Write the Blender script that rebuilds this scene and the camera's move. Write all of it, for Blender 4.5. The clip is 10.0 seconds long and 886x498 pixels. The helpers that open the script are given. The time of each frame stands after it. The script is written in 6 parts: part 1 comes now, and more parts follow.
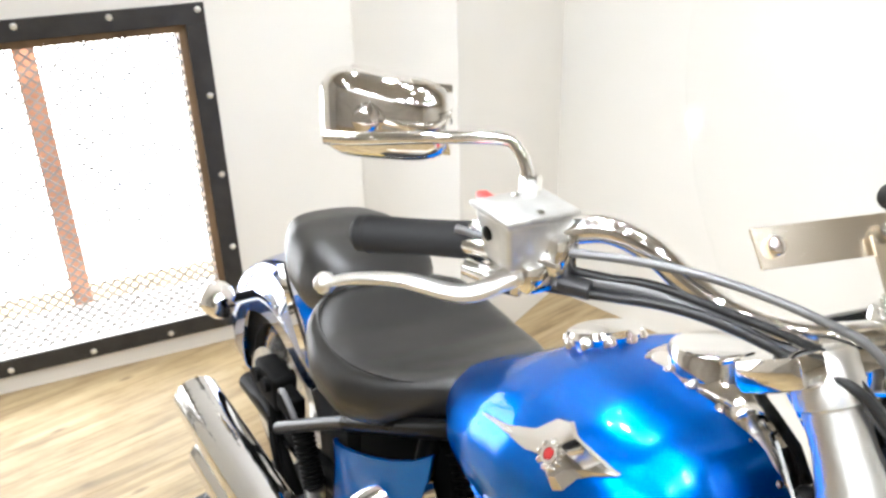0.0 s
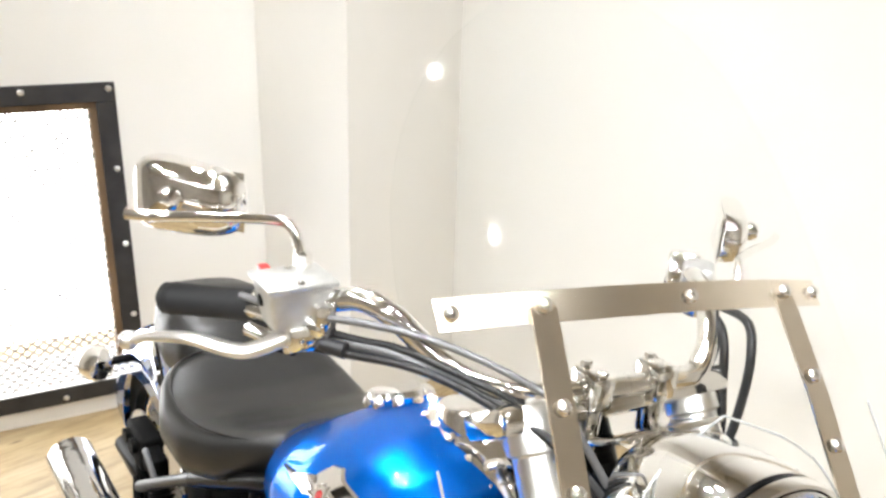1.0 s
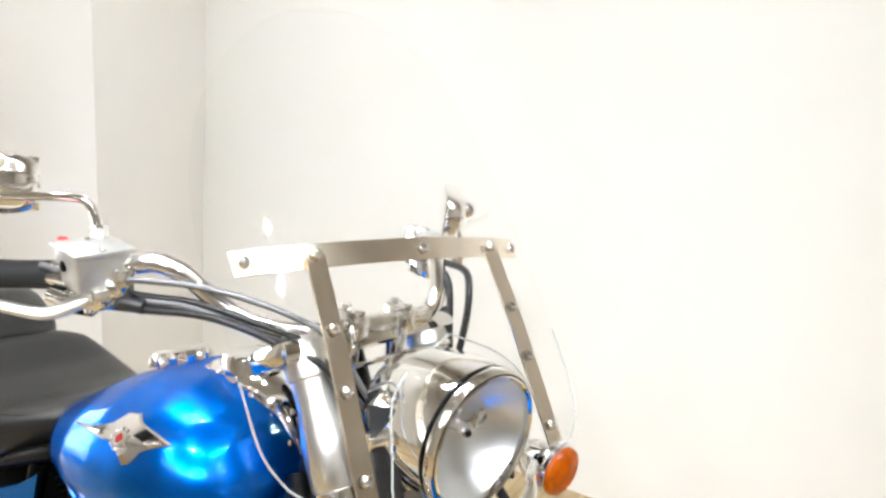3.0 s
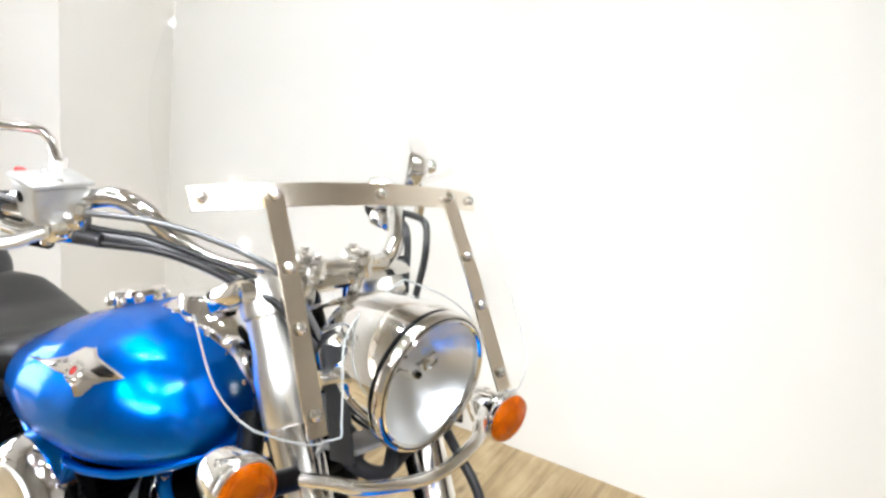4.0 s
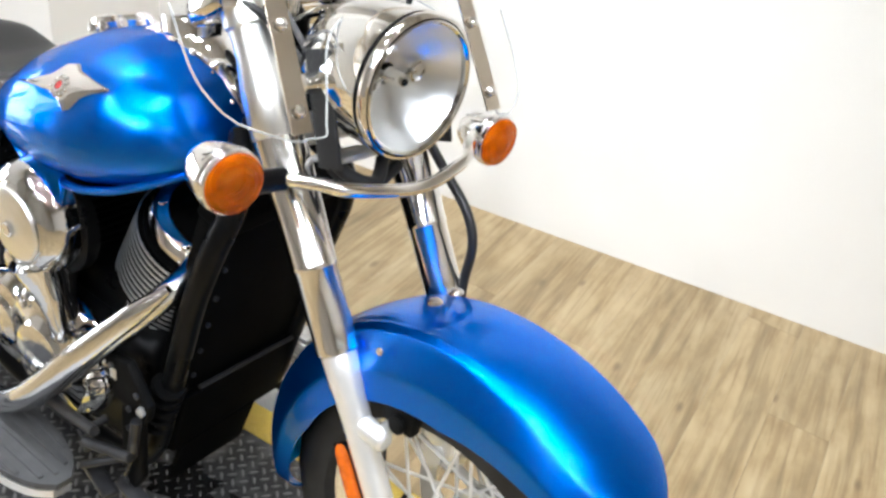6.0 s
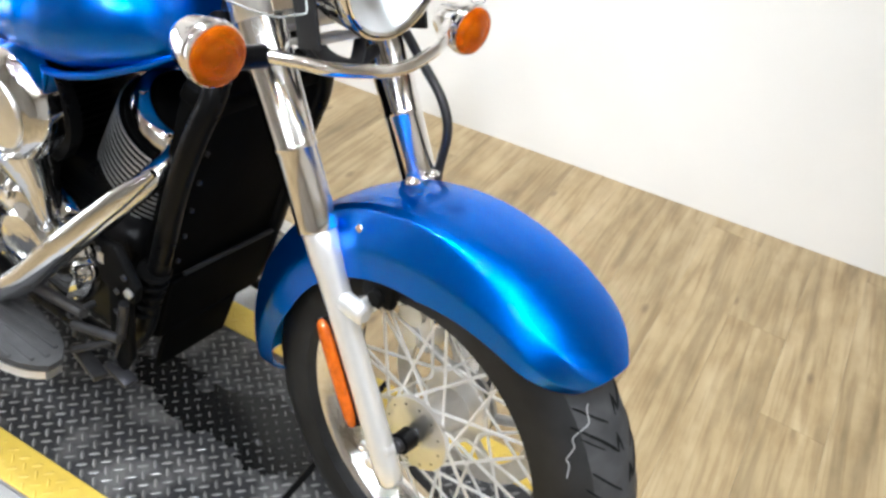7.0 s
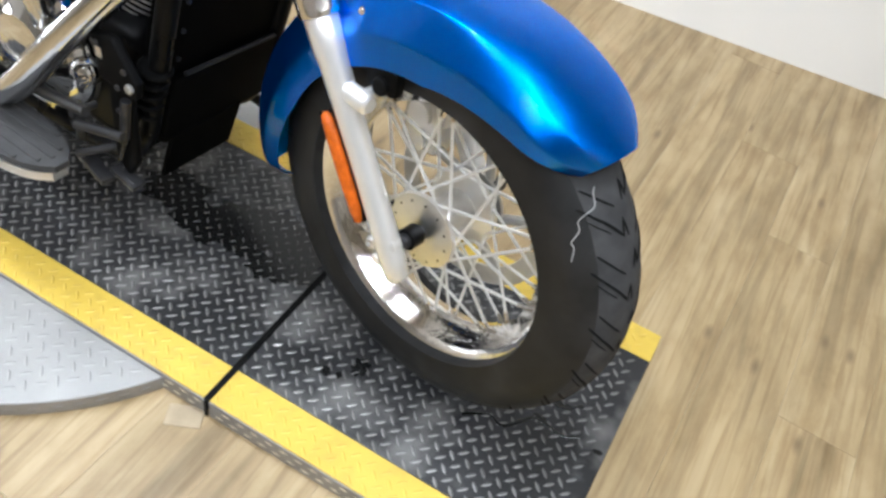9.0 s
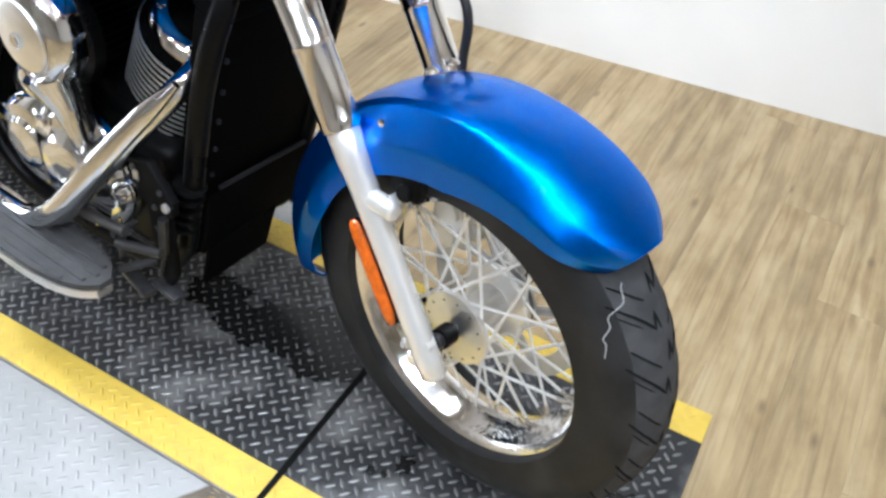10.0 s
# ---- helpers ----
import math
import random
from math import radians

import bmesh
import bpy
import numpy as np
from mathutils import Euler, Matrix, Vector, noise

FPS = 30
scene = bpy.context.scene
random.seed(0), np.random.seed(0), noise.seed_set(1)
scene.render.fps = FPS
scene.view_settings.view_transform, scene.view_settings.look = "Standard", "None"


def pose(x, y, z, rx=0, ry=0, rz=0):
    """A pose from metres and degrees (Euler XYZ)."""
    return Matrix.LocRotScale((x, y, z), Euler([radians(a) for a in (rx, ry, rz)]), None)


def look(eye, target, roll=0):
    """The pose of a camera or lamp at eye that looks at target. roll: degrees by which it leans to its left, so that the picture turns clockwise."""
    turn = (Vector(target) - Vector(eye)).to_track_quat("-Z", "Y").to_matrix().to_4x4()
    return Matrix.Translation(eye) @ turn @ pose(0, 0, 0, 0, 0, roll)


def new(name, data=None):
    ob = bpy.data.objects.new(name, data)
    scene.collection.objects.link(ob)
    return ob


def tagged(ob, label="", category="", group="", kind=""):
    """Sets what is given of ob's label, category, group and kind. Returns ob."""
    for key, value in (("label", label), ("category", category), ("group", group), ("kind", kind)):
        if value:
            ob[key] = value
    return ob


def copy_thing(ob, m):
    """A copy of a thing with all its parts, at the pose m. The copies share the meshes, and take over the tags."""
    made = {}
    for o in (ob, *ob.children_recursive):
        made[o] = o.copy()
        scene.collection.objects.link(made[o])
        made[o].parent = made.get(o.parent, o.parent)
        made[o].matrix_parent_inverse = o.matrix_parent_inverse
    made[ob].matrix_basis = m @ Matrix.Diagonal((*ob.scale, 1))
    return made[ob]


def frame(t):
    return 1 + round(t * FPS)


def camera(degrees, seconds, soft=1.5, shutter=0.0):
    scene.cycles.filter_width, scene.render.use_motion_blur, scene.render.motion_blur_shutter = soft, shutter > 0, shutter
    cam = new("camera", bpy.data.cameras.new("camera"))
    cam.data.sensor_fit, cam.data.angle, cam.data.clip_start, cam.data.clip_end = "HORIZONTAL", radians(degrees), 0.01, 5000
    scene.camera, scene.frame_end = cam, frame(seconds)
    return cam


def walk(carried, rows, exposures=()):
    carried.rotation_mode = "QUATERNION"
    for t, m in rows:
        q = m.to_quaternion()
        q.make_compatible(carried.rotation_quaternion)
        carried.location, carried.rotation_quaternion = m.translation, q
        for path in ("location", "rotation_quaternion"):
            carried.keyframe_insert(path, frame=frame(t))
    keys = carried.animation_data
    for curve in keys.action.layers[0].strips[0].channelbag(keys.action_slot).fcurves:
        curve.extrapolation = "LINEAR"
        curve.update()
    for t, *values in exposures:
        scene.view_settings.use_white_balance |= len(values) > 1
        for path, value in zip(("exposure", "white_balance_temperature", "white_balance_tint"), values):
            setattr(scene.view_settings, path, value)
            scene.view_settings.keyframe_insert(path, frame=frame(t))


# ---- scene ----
cam = camera(56.58, 10.0, 2.8)
PATH = [
    (0, (0.0232, -0.3709, 1.4054), (-0.6826, 0.1864, 0.9681), -1.49),
    (0.5, (0.1752, -0.3413, 1.4326), (-0.5692, 0.2079, 1.0528), -0.86),
    (1, (0.2343, -0.3125, 1.4521), (-0.4630, 0.3130, 1.1019), 1.66),
    (1.5, (0.3041, -0.2875, 1.4603), (-0.3613, 0.3841, 1.1346), 1.44),
    (2, (0.3368, -0.3486, 1.4655), (-0.2874, 0.3632, 1.1434), 3.92),
    (2.5, (0.3451, -0.4680, 1.4767), (-0.1623, 0.3393, 1.1753), 3.25),
    (4, (0.3828, -0.5190, 1.4550), (-0.0340, 0.3213, 1.1084), 9.30),
    (4.5, (0.4022, -0.5134, 1.3874), (-0.0080, 0.2749, 0.9288), 8.24),
    (5, (0.4110, -0.5101, 1.3458), (0.0321, 0.2502, 0.8181), 10.54),
    (6.5, (0.4681, -0.5791, 1.3431), (0.1357, 0.1789, 0.7819), 9.96),
    (7, (0.4868, -0.6107, 1.3152), (0.1955, 0.1308, 0.7107), 11.71),
    (7.5, (0.5044, -0.6095, 1.2766), (0.2531, 0.0998, 0.6180), 12.10),
    (8, (0.5140, -0.6318, 1.2446), (0.2915, 0.0366, 0.5348), 13.37),
    (8.5, (0.5285, -0.6480, 1.2375), (0.3027, 0.0020, 0.5119), 12.80),
    (9, (0.5313, -0.6481, 1.2364), (0.2980, -0.0020, 0.5097), 12.83),
    (9.5, (0.5390, -0.6529, 1.2403), (0.2643, -0.0075, 0.5276), 9.88),
    (10, (0.5376, -0.6076, 1.2776), (0.2175, 0.0526, 0.5981), 5.12),
]
walk(cam, [(t, look(eye, target, roll)) for t, eye, target, roll in PATH],
     exposures=[(0.0, 0.34, 6400, 10), (1.0, 0.28, 6600, 10), (2.5, 0.20, 6500, 10), (4.5, 0.31, 6250, 10), (6.5, 0.29, 6150, 10), (8.0, 0.18, 6100, 10), (9.0, 0.08, 6050, 10), (10.0, 0.18, 5800, 10)])

# ---------- light ----------
world = bpy.data.worlds.new("world")
scene.world = world
world.use_nodes = True
wt = world.node_tree
sky = wt.nodes.new("ShaderNodeTexSky")
sky.sky_type = "NISHITA"
sky.sun_disc = False
sky.sun_elevation = radians(40)
sky.sun_rotation = radians(200)
wt.links.new(sky.outputs[0], wt.nodes["Background"].inputs[0])
wt.nodes["Background"].inputs[1].default_value = 0.15


SPOT_W, TRACK_W, LAMP_TINT = (5.0, 5.8), (180.0, 90.0), (0.94, 0.975, 1.0)


# ---------- materials ----------
def mat(name, color=(0.8, 0.8, 0.8), rough=0.5, metal=0.0, coat=0.0, var=0.0, vscale=20.0, bump=0.0, bscale=80.0,
        rvar=0.0, trans=0.0, ior=1.45, stretch=(1, 1, 1), dirt=None, dscale=6.0, damt=0.0, spec=0.5):
    """A principled surface with two scales of variation, fine relief and worn gloss."""
    m = bpy.data.materials.new(name)
    m.use_nodes = True
    t = m.node_tree
    b = t.nodes["Principled BSDF"]
    b.inputs["Base Color"].default_value = (*color, 1)
    b.inputs["Roughness"].default_value = rough
    b.inputs["Metallic"].default_value = metal
    b.inputs["Coat Weight"].default_value = coat
    b.inputs["Coat Roughness"].default_value = 0.03
    b.inputs["Transmission Weight"].default_value = trans
    b.inputs["IOR"].default_value = ior
    b.inputs["Specular IOR Level"].default_value = spec
    tc = t.nodes.new("ShaderNodeTexCoord")
    mp = t.nodes.new("ShaderNodeMapping")
    mp.inputs["Scale"].default_value = stretch
    t.links.new(tc.outputs["Object"], mp.inputs["Vector"])

    def noise_tex(scale, detail=4.0):
        n = t.nodes.new("ShaderNodeTexNoise")
        n.inputs["Scale"].default_value = scale
        n.inputs["Detail"].default_value = detail
        t.links.new(mp.outputs[0], n.inputs["Vector"])
        return n
    last = None
    if var > 0:
        n = noise_tex(vscale)
        r = t.nodes.new("ShaderNodeValToRGB")
        lo, hi = [max(0, c * (1 - var)) for c in color], [min(1, c * (1 + var)) for c in color]
        r.color_ramp.elements[0].position, r.color_ramp.elements[1].position = 0.3, 0.7
        r.color_ramp.elements[0].color, r.color_ramp.elements[1].color = (*lo, 1), (*hi, 1)
        t.links.new(n.outputs["Fac"], r.inputs[0])
        last = r.outputs[0]
        t.links.new(last, b.inputs["Base Color"])
    if dirt:
        n = noise_tex(dscale, 8.0)
        r = t.nodes.new("ShaderNodeValToRGB")
        r.color_ramp.elements[0].position, r.color_ramp.elements[1].position = 0.5, 0.72
        r.color_ramp.elements[0].color, r.color_ramp.elements[1].color = (0, 0, 0, 1), (damt, damt, damt, 1)
        t.links.new(n.outputs["Fac"], r.inputs[0])
        mx = t.nodes.new("ShaderNodeMix")
        mx.data_type = "RGBA"
        t.links.new(r.outputs[0], mx.inputs["Factor"])
        if last:
            t.links.new(last, mx.inputs["A"])
        else:
            mx.inputs["A"].default_value = (*color, 1)
        mx.inputs["B"].default_value = (*dirt, 1)
        t.links.new(mx.outputs["Result"], b.inputs["Base Color"])
    if rvar > 0:
        n = noise_tex(vscale * 0.6)
        r = t.nodes.new("ShaderNodeMapRange")
        r.inputs["To Min"].default_value, r.inputs["To Max"].default_value = max(0.02, rough - rvar), min(1, rough + rvar)
        t.links.new(n.outputs["Fac"], r.inputs[0])
        t.links.new(r.outputs[0], b.inputs["Roughness"])
    if bump > 0:
        n = noise_tex(bscale, 6.0)
        bp = t.nodes.new("ShaderNodeBump")
        bp.inputs["Strength"].default_value = bump
        bp.inputs["Distance"].default_value = 0.002
        t.links.new(n.outputs["Fac"], bp.inputs["Height"])
        t.links.new(bp.outputs[0], b.inputs["Normal"])
    return m


def glow(name, color, strength):
    m = bpy.data.materials.new(name)
    m.use_nodes = True
    t = m.node_tree
    t.nodes.remove(t.nodes["Principled BSDF"])
    e = t.nodes.new("ShaderNodeEmission")
    e.inputs[0].default_value, e.inputs[1].default_value = (*color, 1), strength
    t.links.new(e.outputs[0], t.nodes["Material Output"].inputs[0])
    return m


def paint(name, base, deep):
    """Candy paint: blue flake that shines broadly, under a clear lacquer whose gloss grows at grazing angles."""
    m = bpy.data.materials.new(name)
    m.use_nodes = True
    t = m.node_tree
    t.nodes.remove(t.nodes["Principled BSDF"])
    tc, v, lw, mx, fl, df, co, fr, body, out = (t.nodes.new("ShaderNode" + k) for k in (
        "TexCoord", "TexVoronoi", "MapRange", "Mix", "BsdfGlossy", "BsdfDiffuse", "BsdfGlossy", "Fresnel", "MixShader", "MixShader"))
    v.inputs["Scale"].default_value = 1400
    t.links.new(tc.outputs["Object"], v.inputs["Vector"])
    lw.inputs["To Min"].default_value, lw.inputs["To Max"].default_value = 0.0, 0.4
    t.links.new(v.outputs["Color"], lw.inputs[0])
    mx.data_type = "RGBA"
    mx.inputs["A"].default_value, mx.inputs["B"].default_value = (*base, 1), (*deep, 1)
    t.links.new(lw.outputs[0], mx.inputs["Factor"])
    t.links.new(mx.outputs["Result"], fl.inputs["Color"])
    fl.inputs["Roughness"].default_value = 0.28
    df.inputs["Color"].default_value = (0.0, base[1] * 0.6, base[2] * 0.6, 1)
    body.inputs[0].default_value = 0.07
    t.links.new(fl.outputs[0], body.inputs[1])
    t.links.new(df.outputs[0], body.inputs[2])
    fr.inputs["IOR"].default_value = 1.40
    co.inputs["Roughness"].default_value = 0.012
    ft = t.nodes.new("ShaderNodeMath")
    ft.operation = "MULTIPLY"
    ft.inputs[1].default_value = 0.8
    t.links.new(fr.outputs[0], ft.inputs[0])
    t.links.new(ft.outputs[0], out.inputs[0])
    t.links.new(body.outputs[0], out.inputs[1])
    t.links.new(co.outputs[0], out.inputs[2])
    t.links.new(out.outputs[0], t.nodes["Material Output"].inputs[0])
    return m


RIMC = mat("rim_chrome", (0.93, 0.92, 0.91), 0.05, 1.0, rvar=0.03, vscale=14, bump=0.55, bscale=75)
ECHROME = mat("engine_chrome", (0.70, 0.70, 0.70), 0.04, 1.0, rvar=0.03, vscale=14, bump=0.55, bscale=26)
FORKC = mat("fork_chrome", (0.88, 0.86, 0.83), 0.13, 1.0, rvar=0.04, vscale=10)
SPOKEM = mat("plated_spoke_steel", (0.93, 0.93, 0.92), 0.30, 0.60, var=0.05, vscale=30)
FLATBLACK = mat("flat_black_plastic", (0.002, 0.002, 0.002), 0.7, spec=0.04, var=0.3, vscale=30)
CHROME = mat("chrome", (0.90, 0.89, 0.87), 0.05, 1.0, rvar=0.03, vscale=12)
STRAP = mat("strap_chrome", (0.90, 0.82, 0.70), 0.24, 1.0, rvar=0.06, vscale=9)
LEG = mat("pale_cast_leg", (0.90, 0.895, 0.885), 0.25, 0.68, coat=0.2, var=0.04, vscale=20, bump=0.03, bscale=300)
SATIN = mat("satin_aluminium", (0.87, 0.86, 0.84), 0.32, 1.0, var=0.06, vscale=30, bump=0.05, bscale=300)
CAST = mat("cast_aluminium", (0.62, 0.62, 0.61), 0.42, 0.9, var=0.12, vscale=40, bump=0.15, bscale=260)
BLUE = paint("candy_blue_lacquer", (0.0, 0.125, 0.72), (0.0, 0.36, 1.0))
RUBBER = mat("tyre_rubber", (0.011, 0.011, 0.0115), 0.55, spec=0.35, var=0.3, vscale=25, bump=0.14, bscale=220, rvar=0.1, dirt=(0.042, 0.042, 0.043), dscale=9, damt=0.5)
TREAD = mat("worn_tread", (0.046, 0.046, 0.047), 0.78, spec=0.2, var=0.25, vscale=30, bump=0.15, bscale=220)
GROOVE = mat("groove_rubber", (0.006, 0.006, 0.006), 0.9, spec=0.15)
GRIP = mat("grip_rubber", (0.018, 0.018, 0.019), 0.62, spec=0.3, bump=0.1, bscale=300)
LEATHER = mat("black_vinyl", (0.013, 0.0125, 0.012), 0.34, spec=0.6, var=0.15, vscale=60, bump=0.30, bscale=420, rvar=0.06)
BLACK = mat("black_enamel", (0.003, 0.003, 0.0032), 0.30, spec=0.12, var=0.3, vscale=20, rvar=0.1)
MATTE = mat("matt_black_metal", (0.0035, 0.0035, 0.0035), 0.55, spec=0.08, var=0.3, vscale=30, bump=0.1, bscale=150)
PADRUB = mat("grey_pad_rubber", (0.055, 0.055, 0.056), 0.6, spec=0.3, var=0.15, vscale=40, bump=0.15, bscale=240)
CABLE = mat("cable_sheath", (0.012, 0.012, 0.013), 0.35)
GREYCABLE = mat("steel_braid", (0.16, 0.16, 0.165), 0.35, 0.5, bump=0.3, bscale=900)
AMBER = mat("amber_plastic", (0.98, 0.15, 0.001), 0.10, trans=0.7, ior=1.3, var=0.5, vscale=55, bump=0.3, bscale=120)
DKSTEEL = mat("dark_steel", (0.055, 0.055, 0.058), 0.35, 0.7, var=0.2, vscale=30)
REFLECT = mat("amber_reflector", (0.50, 0.095, 0.004), 0.2, coat=0.4, var=0.3, vscale=90, bump=0.3, bscale=600)
RED = mat("red_plastic", (0.6, 0.03, 0.03), 0.3)
REDENAMEL = mat("red_enamel", (0.35, 0.03, 0.03), 0.25)
WALL = mat("white_wall_paint", (0.73, 0.705, 0.66), 0.62, var=0.02, vscale=3, bump=0.06, bscale=120)
CEIL = mat("ceiling_paint", (0.46, 0.45, 0.42), 0.7, var=0.05, vscale=4)
TRIMW = mat("white_enamel", (0.8, 0.8, 0.78), 0.4)
YELLOW = mat("yellow_floor_paint", (0.56, 0.395, 0.06), 0.45, var=0.06, vscale=18, bump=0.1, bscale=160, dirt=(0.35, 0.24, 0.05), dscale=30, damt=0.35)
PLATE = mat("worn_black_plate", (0.027, 0.027, 0.028), 0.42, 0.2, spec=0.35, var=0.35, vscale=8, bump=0.15, bscale=200, rvar=0.12, dirt=(0.17, 0.167, 0.162), dscale=10, damt=0.85)
LUG = mat("worn_plate_lugs", (0.17, 0.168, 0.165), 0.38, 0.6, var=0.4, vscale=9, rvar=0.1)
MESHM = mat("grey_mesh_iron", (0.30, 0.295, 0.29), 0.5, 0.3, var=0.2)
SILVER = mat("bare_diamond_plate", (0.29, 0.286, 0.28), 0.46, 0.5, var=0.1, vscale=12, bump=0.1, bscale=250, rvar=0.08)
STAIN = mat("oil_stain", (0.007, 0.007, 0.007), 0.22)
IRON = mat("dark_iron", (0.045, 0.043, 0.042), 0.55, 0.4, var=0.2, vscale=14, bump=0.1, bscale=120)
TIMBER = mat("brown_reveal_timber", (0.16, 0.10, 0.055), 0.7, var=0.35, vscale=10, stretch=(1, 1, 0.2), bump=0.2)
RUST = mat("red_oxide_post", (0.52, 0.26, 0.17), 0.7, var=0.2, vscale=15)
DAY = glow("bright_daylight", (0.97, 0.99, 1.0), 9.0)
DARKWALL = mat("unseen_wall_taupe", (0.40, 0.375, 0.34), 0.7, var=0.1, vscale=2)
BULB = glow("lamp_face", (0.98, 0.97, 0.95), 14.0)
TUBE = glow("tube_diffuser", (0.98, 0.99, 1.0), 14.0)


def glass_mat(name, color, rough=0.0, alpha=0.12):
    """Clear sheet: mostly see-through, with a gloss that grows at grazing angles."""
    m = bpy.data.materials.new(name)
    m.use_nodes = True
    t = m.node_tree
    t.nodes.remove(t.nodes["Principled BSDF"])
    tr, gl, mx, fr, pw = (t.nodes.new("ShaderNode" + k) for k in ("BsdfTransparent", "BsdfGlossy", "MixShader", "LayerWeight", "MapRange"))
    tr.inputs[0].default_value = (*color, 1)
    gl.inputs["Roughness"].default_value = rough
    fr.inputs[0].default_value = 0.2
    pw.inputs["From Min"].default_value, pw.inputs["From Max"].default_value = 0.0, 1.0
    pw.inputs["To Min"].default_value, pw.inputs["To Max"].default_value = 0.004, 0.06
    t.links.new(fr.outputs["Facing"], pw.inputs[0])
    t.links.new(pw.outputs[0], mx.inputs[0])
    t.links.new(tr.outputs[0], mx.inputs[1])
    t.links.new(gl.outputs[0], mx.inputs[2])
    t.links.new(mx.outputs[0], t.nodes["Material Output"].inputs[0])
    return m


CLEAR = glass_mat("clear_polycarbonate", (0.994, 0.996, 0.994))
EDGE = mat("polycarbonate_edge", (0.50, 0.51, 0.50), 0.25, trans=0.4, ior=1.2)
LENS = glass_mat("lamp_glass", (0.93, 0.94, 0.95), 0.02)


def wood_mat():
    m = mat("oak_plank", (0.42, 0.30, 0.17), 0.42, bump=0.08, bscale=60, stretch=(6, 0.6, 6))
    t = m.node_tree
    b = t.nodes["Principled BSDF"]
    tc, oi = t.nodes.new("ShaderNodeTexCoord"), t.nodes.new("ShaderNodeObjectInfo")
    geo = t.nodes.new("ShaderNodeNewGeometry")
    add = t.nodes.new("ShaderNodeVectorMath")
    add.operation = "MULTIPLY_ADD"
    comb = t.nodes.new("ShaderNodeCombineXYZ")
    rnd = t.nodes.new("ShaderNodeMath")
    rnd.operation = "ADD"
    t.links.new(oi.outputs["Random"], rnd.inputs[0])
    t.links.new(geo.outputs["Random Per Island"], rnd.inputs[1])
    for i in range(3):
        t.links.new(rnd.outputs[0], comb.inputs[i])
    t.links.new(comb.outputs[0], add.inputs[0])
    add.inputs[1].default_value = (17, 31, 7)
    t.links.new(geo.outputs["Position"], add.inputs[2])
    mp = t.nodes.new("ShaderNodeMapping")
    mp.inputs["Scale"].default_value = (9, 0.9, 9)
    t.links.new(add.outputs[0], mp.inputs[0])
    n = t.nodes.new("ShaderNodeTexNoise")
    n.inputs["Scale"].default_value, n.inputs["Detail"].default_value, n.inputs["Distortion"].default_value = 2.2, 8, 0.6
    t.links.new(mp.outputs[0], n.inputs["Vector"])
    r = t.nodes.new("ShaderNodeValToRGB")
    els = r.color_ramp.elements
    els[0].position, els[0].color = 0.30, (0.21, 0.152, 0.080, 1)
    els[1].position, els[1].color = 0.72, (0.42, 0.328, 0.195, 1)
    e = els.new(0.5)
    e.color = (0.345, 0.255, 0.138, 1)
    t.links.new(n.outputs["Fac"], r.inputs[0])
    hsv = t.nodes.new("ShaderNodeHueSaturation")
    mr = t.nodes.new("ShaderNodeMapRange")
    mr.inputs["From Max"].default_value = 2.0
    mr.inputs["To Min"].default_value, mr.inputs["To Max"].default_value = 0.85, 1.12
    t.links.new(rnd.outputs[0], mr.inputs[0])
    t.links.new(mr.outputs[0], hsv.inputs["Value"])
    t.links.new(r.outputs[0], hsv.inputs["Color"])
    # dark knots and cloudy stains
    kn = t.nodes.new("ShaderNodeTexVoronoi")
    kn.inputs["Scale"].default_value = 1.0
    kn.voronoi_dimensions = "2D"
    kn.inputs["Randomness"].default_value = 1.0
    kmp = t.nodes.new("ShaderNodeMapping")
    kmp.inputs["Scale"].default_value = (4.4, 1.9, 1)
    t.links.new(add.outputs[0], kmp.inputs[0])
    t.links.new(kmp.outputs[0], kn.inputs["Vector"])
    kr = t.nodes.new("ShaderNodeValToRGB")
    kr.color_ramp.elements[0].position, kr.color_ramp.elements[0].color = 0.012, (0.75, 0.75, 0.75, 1)
    kr.color_ramp.elements[1].position, kr.color_ramp.elements[1].color = 0.055, (0, 0, 0, 1)
    t.links.new(kn.outputs["Distance"], kr.inputs[0])
    kx = t.nodes.new("ShaderNodeMix")
    kx.data_type = "RGBA"
    t.links.new(kr.outputs[0], kx.inputs["Factor"])
    # fine dark grain lines
    gm = t.nodes.new("ShaderNodeMapping")
    gm.inputs["Scale"].default_value = (70, 3.0, 1)
    gn = t.nodes.new("ShaderNodeTexNoise")
    gn.inputs["Scale"].default_value, gn.inputs["Detail"].default_value, gn.inputs["Distortion"].default_value = 1.0, 6, 0.8
    gr = t.nodes.new("ShaderNodeValToRGB")
    gr.color_ramp.elements[0].position, gr.color_ramp.elements[0].color = 0.36, (0.80, 0.77, 0.73, 1)
    gr.color_ramp.elements[1].position, gr.color_ramp.elements[1].color = 0.54, (1, 1, 1, 1)
    gx = t.nodes.new("ShaderNodeMix")
    gx.data_type, gx.blend_type = "RGBA", "MULTIPLY"
    gx.inputs["Factor"].default_value = 1.0
    t.links.new(add.outputs[0], gm.inputs[0])
    t.links.new(gm.outputs[0], gn.inputs["Vector"])
    t.links.new(gn.outputs["Fac"], gr.inputs[0])
    t.links.new(hsv.outputs[0], gx.inputs["A"])
    t.links.new(gr.outputs[0], gx.inputs["B"])
    # worn brown blotches
    bn = t.nodes.new("ShaderNodeTexNoise")
    bn.inputs["Scale"].default_value, bn.inputs["Detail"].default_value, bn.inputs["Roughness"].default_value = 7.0, 7, 0.62
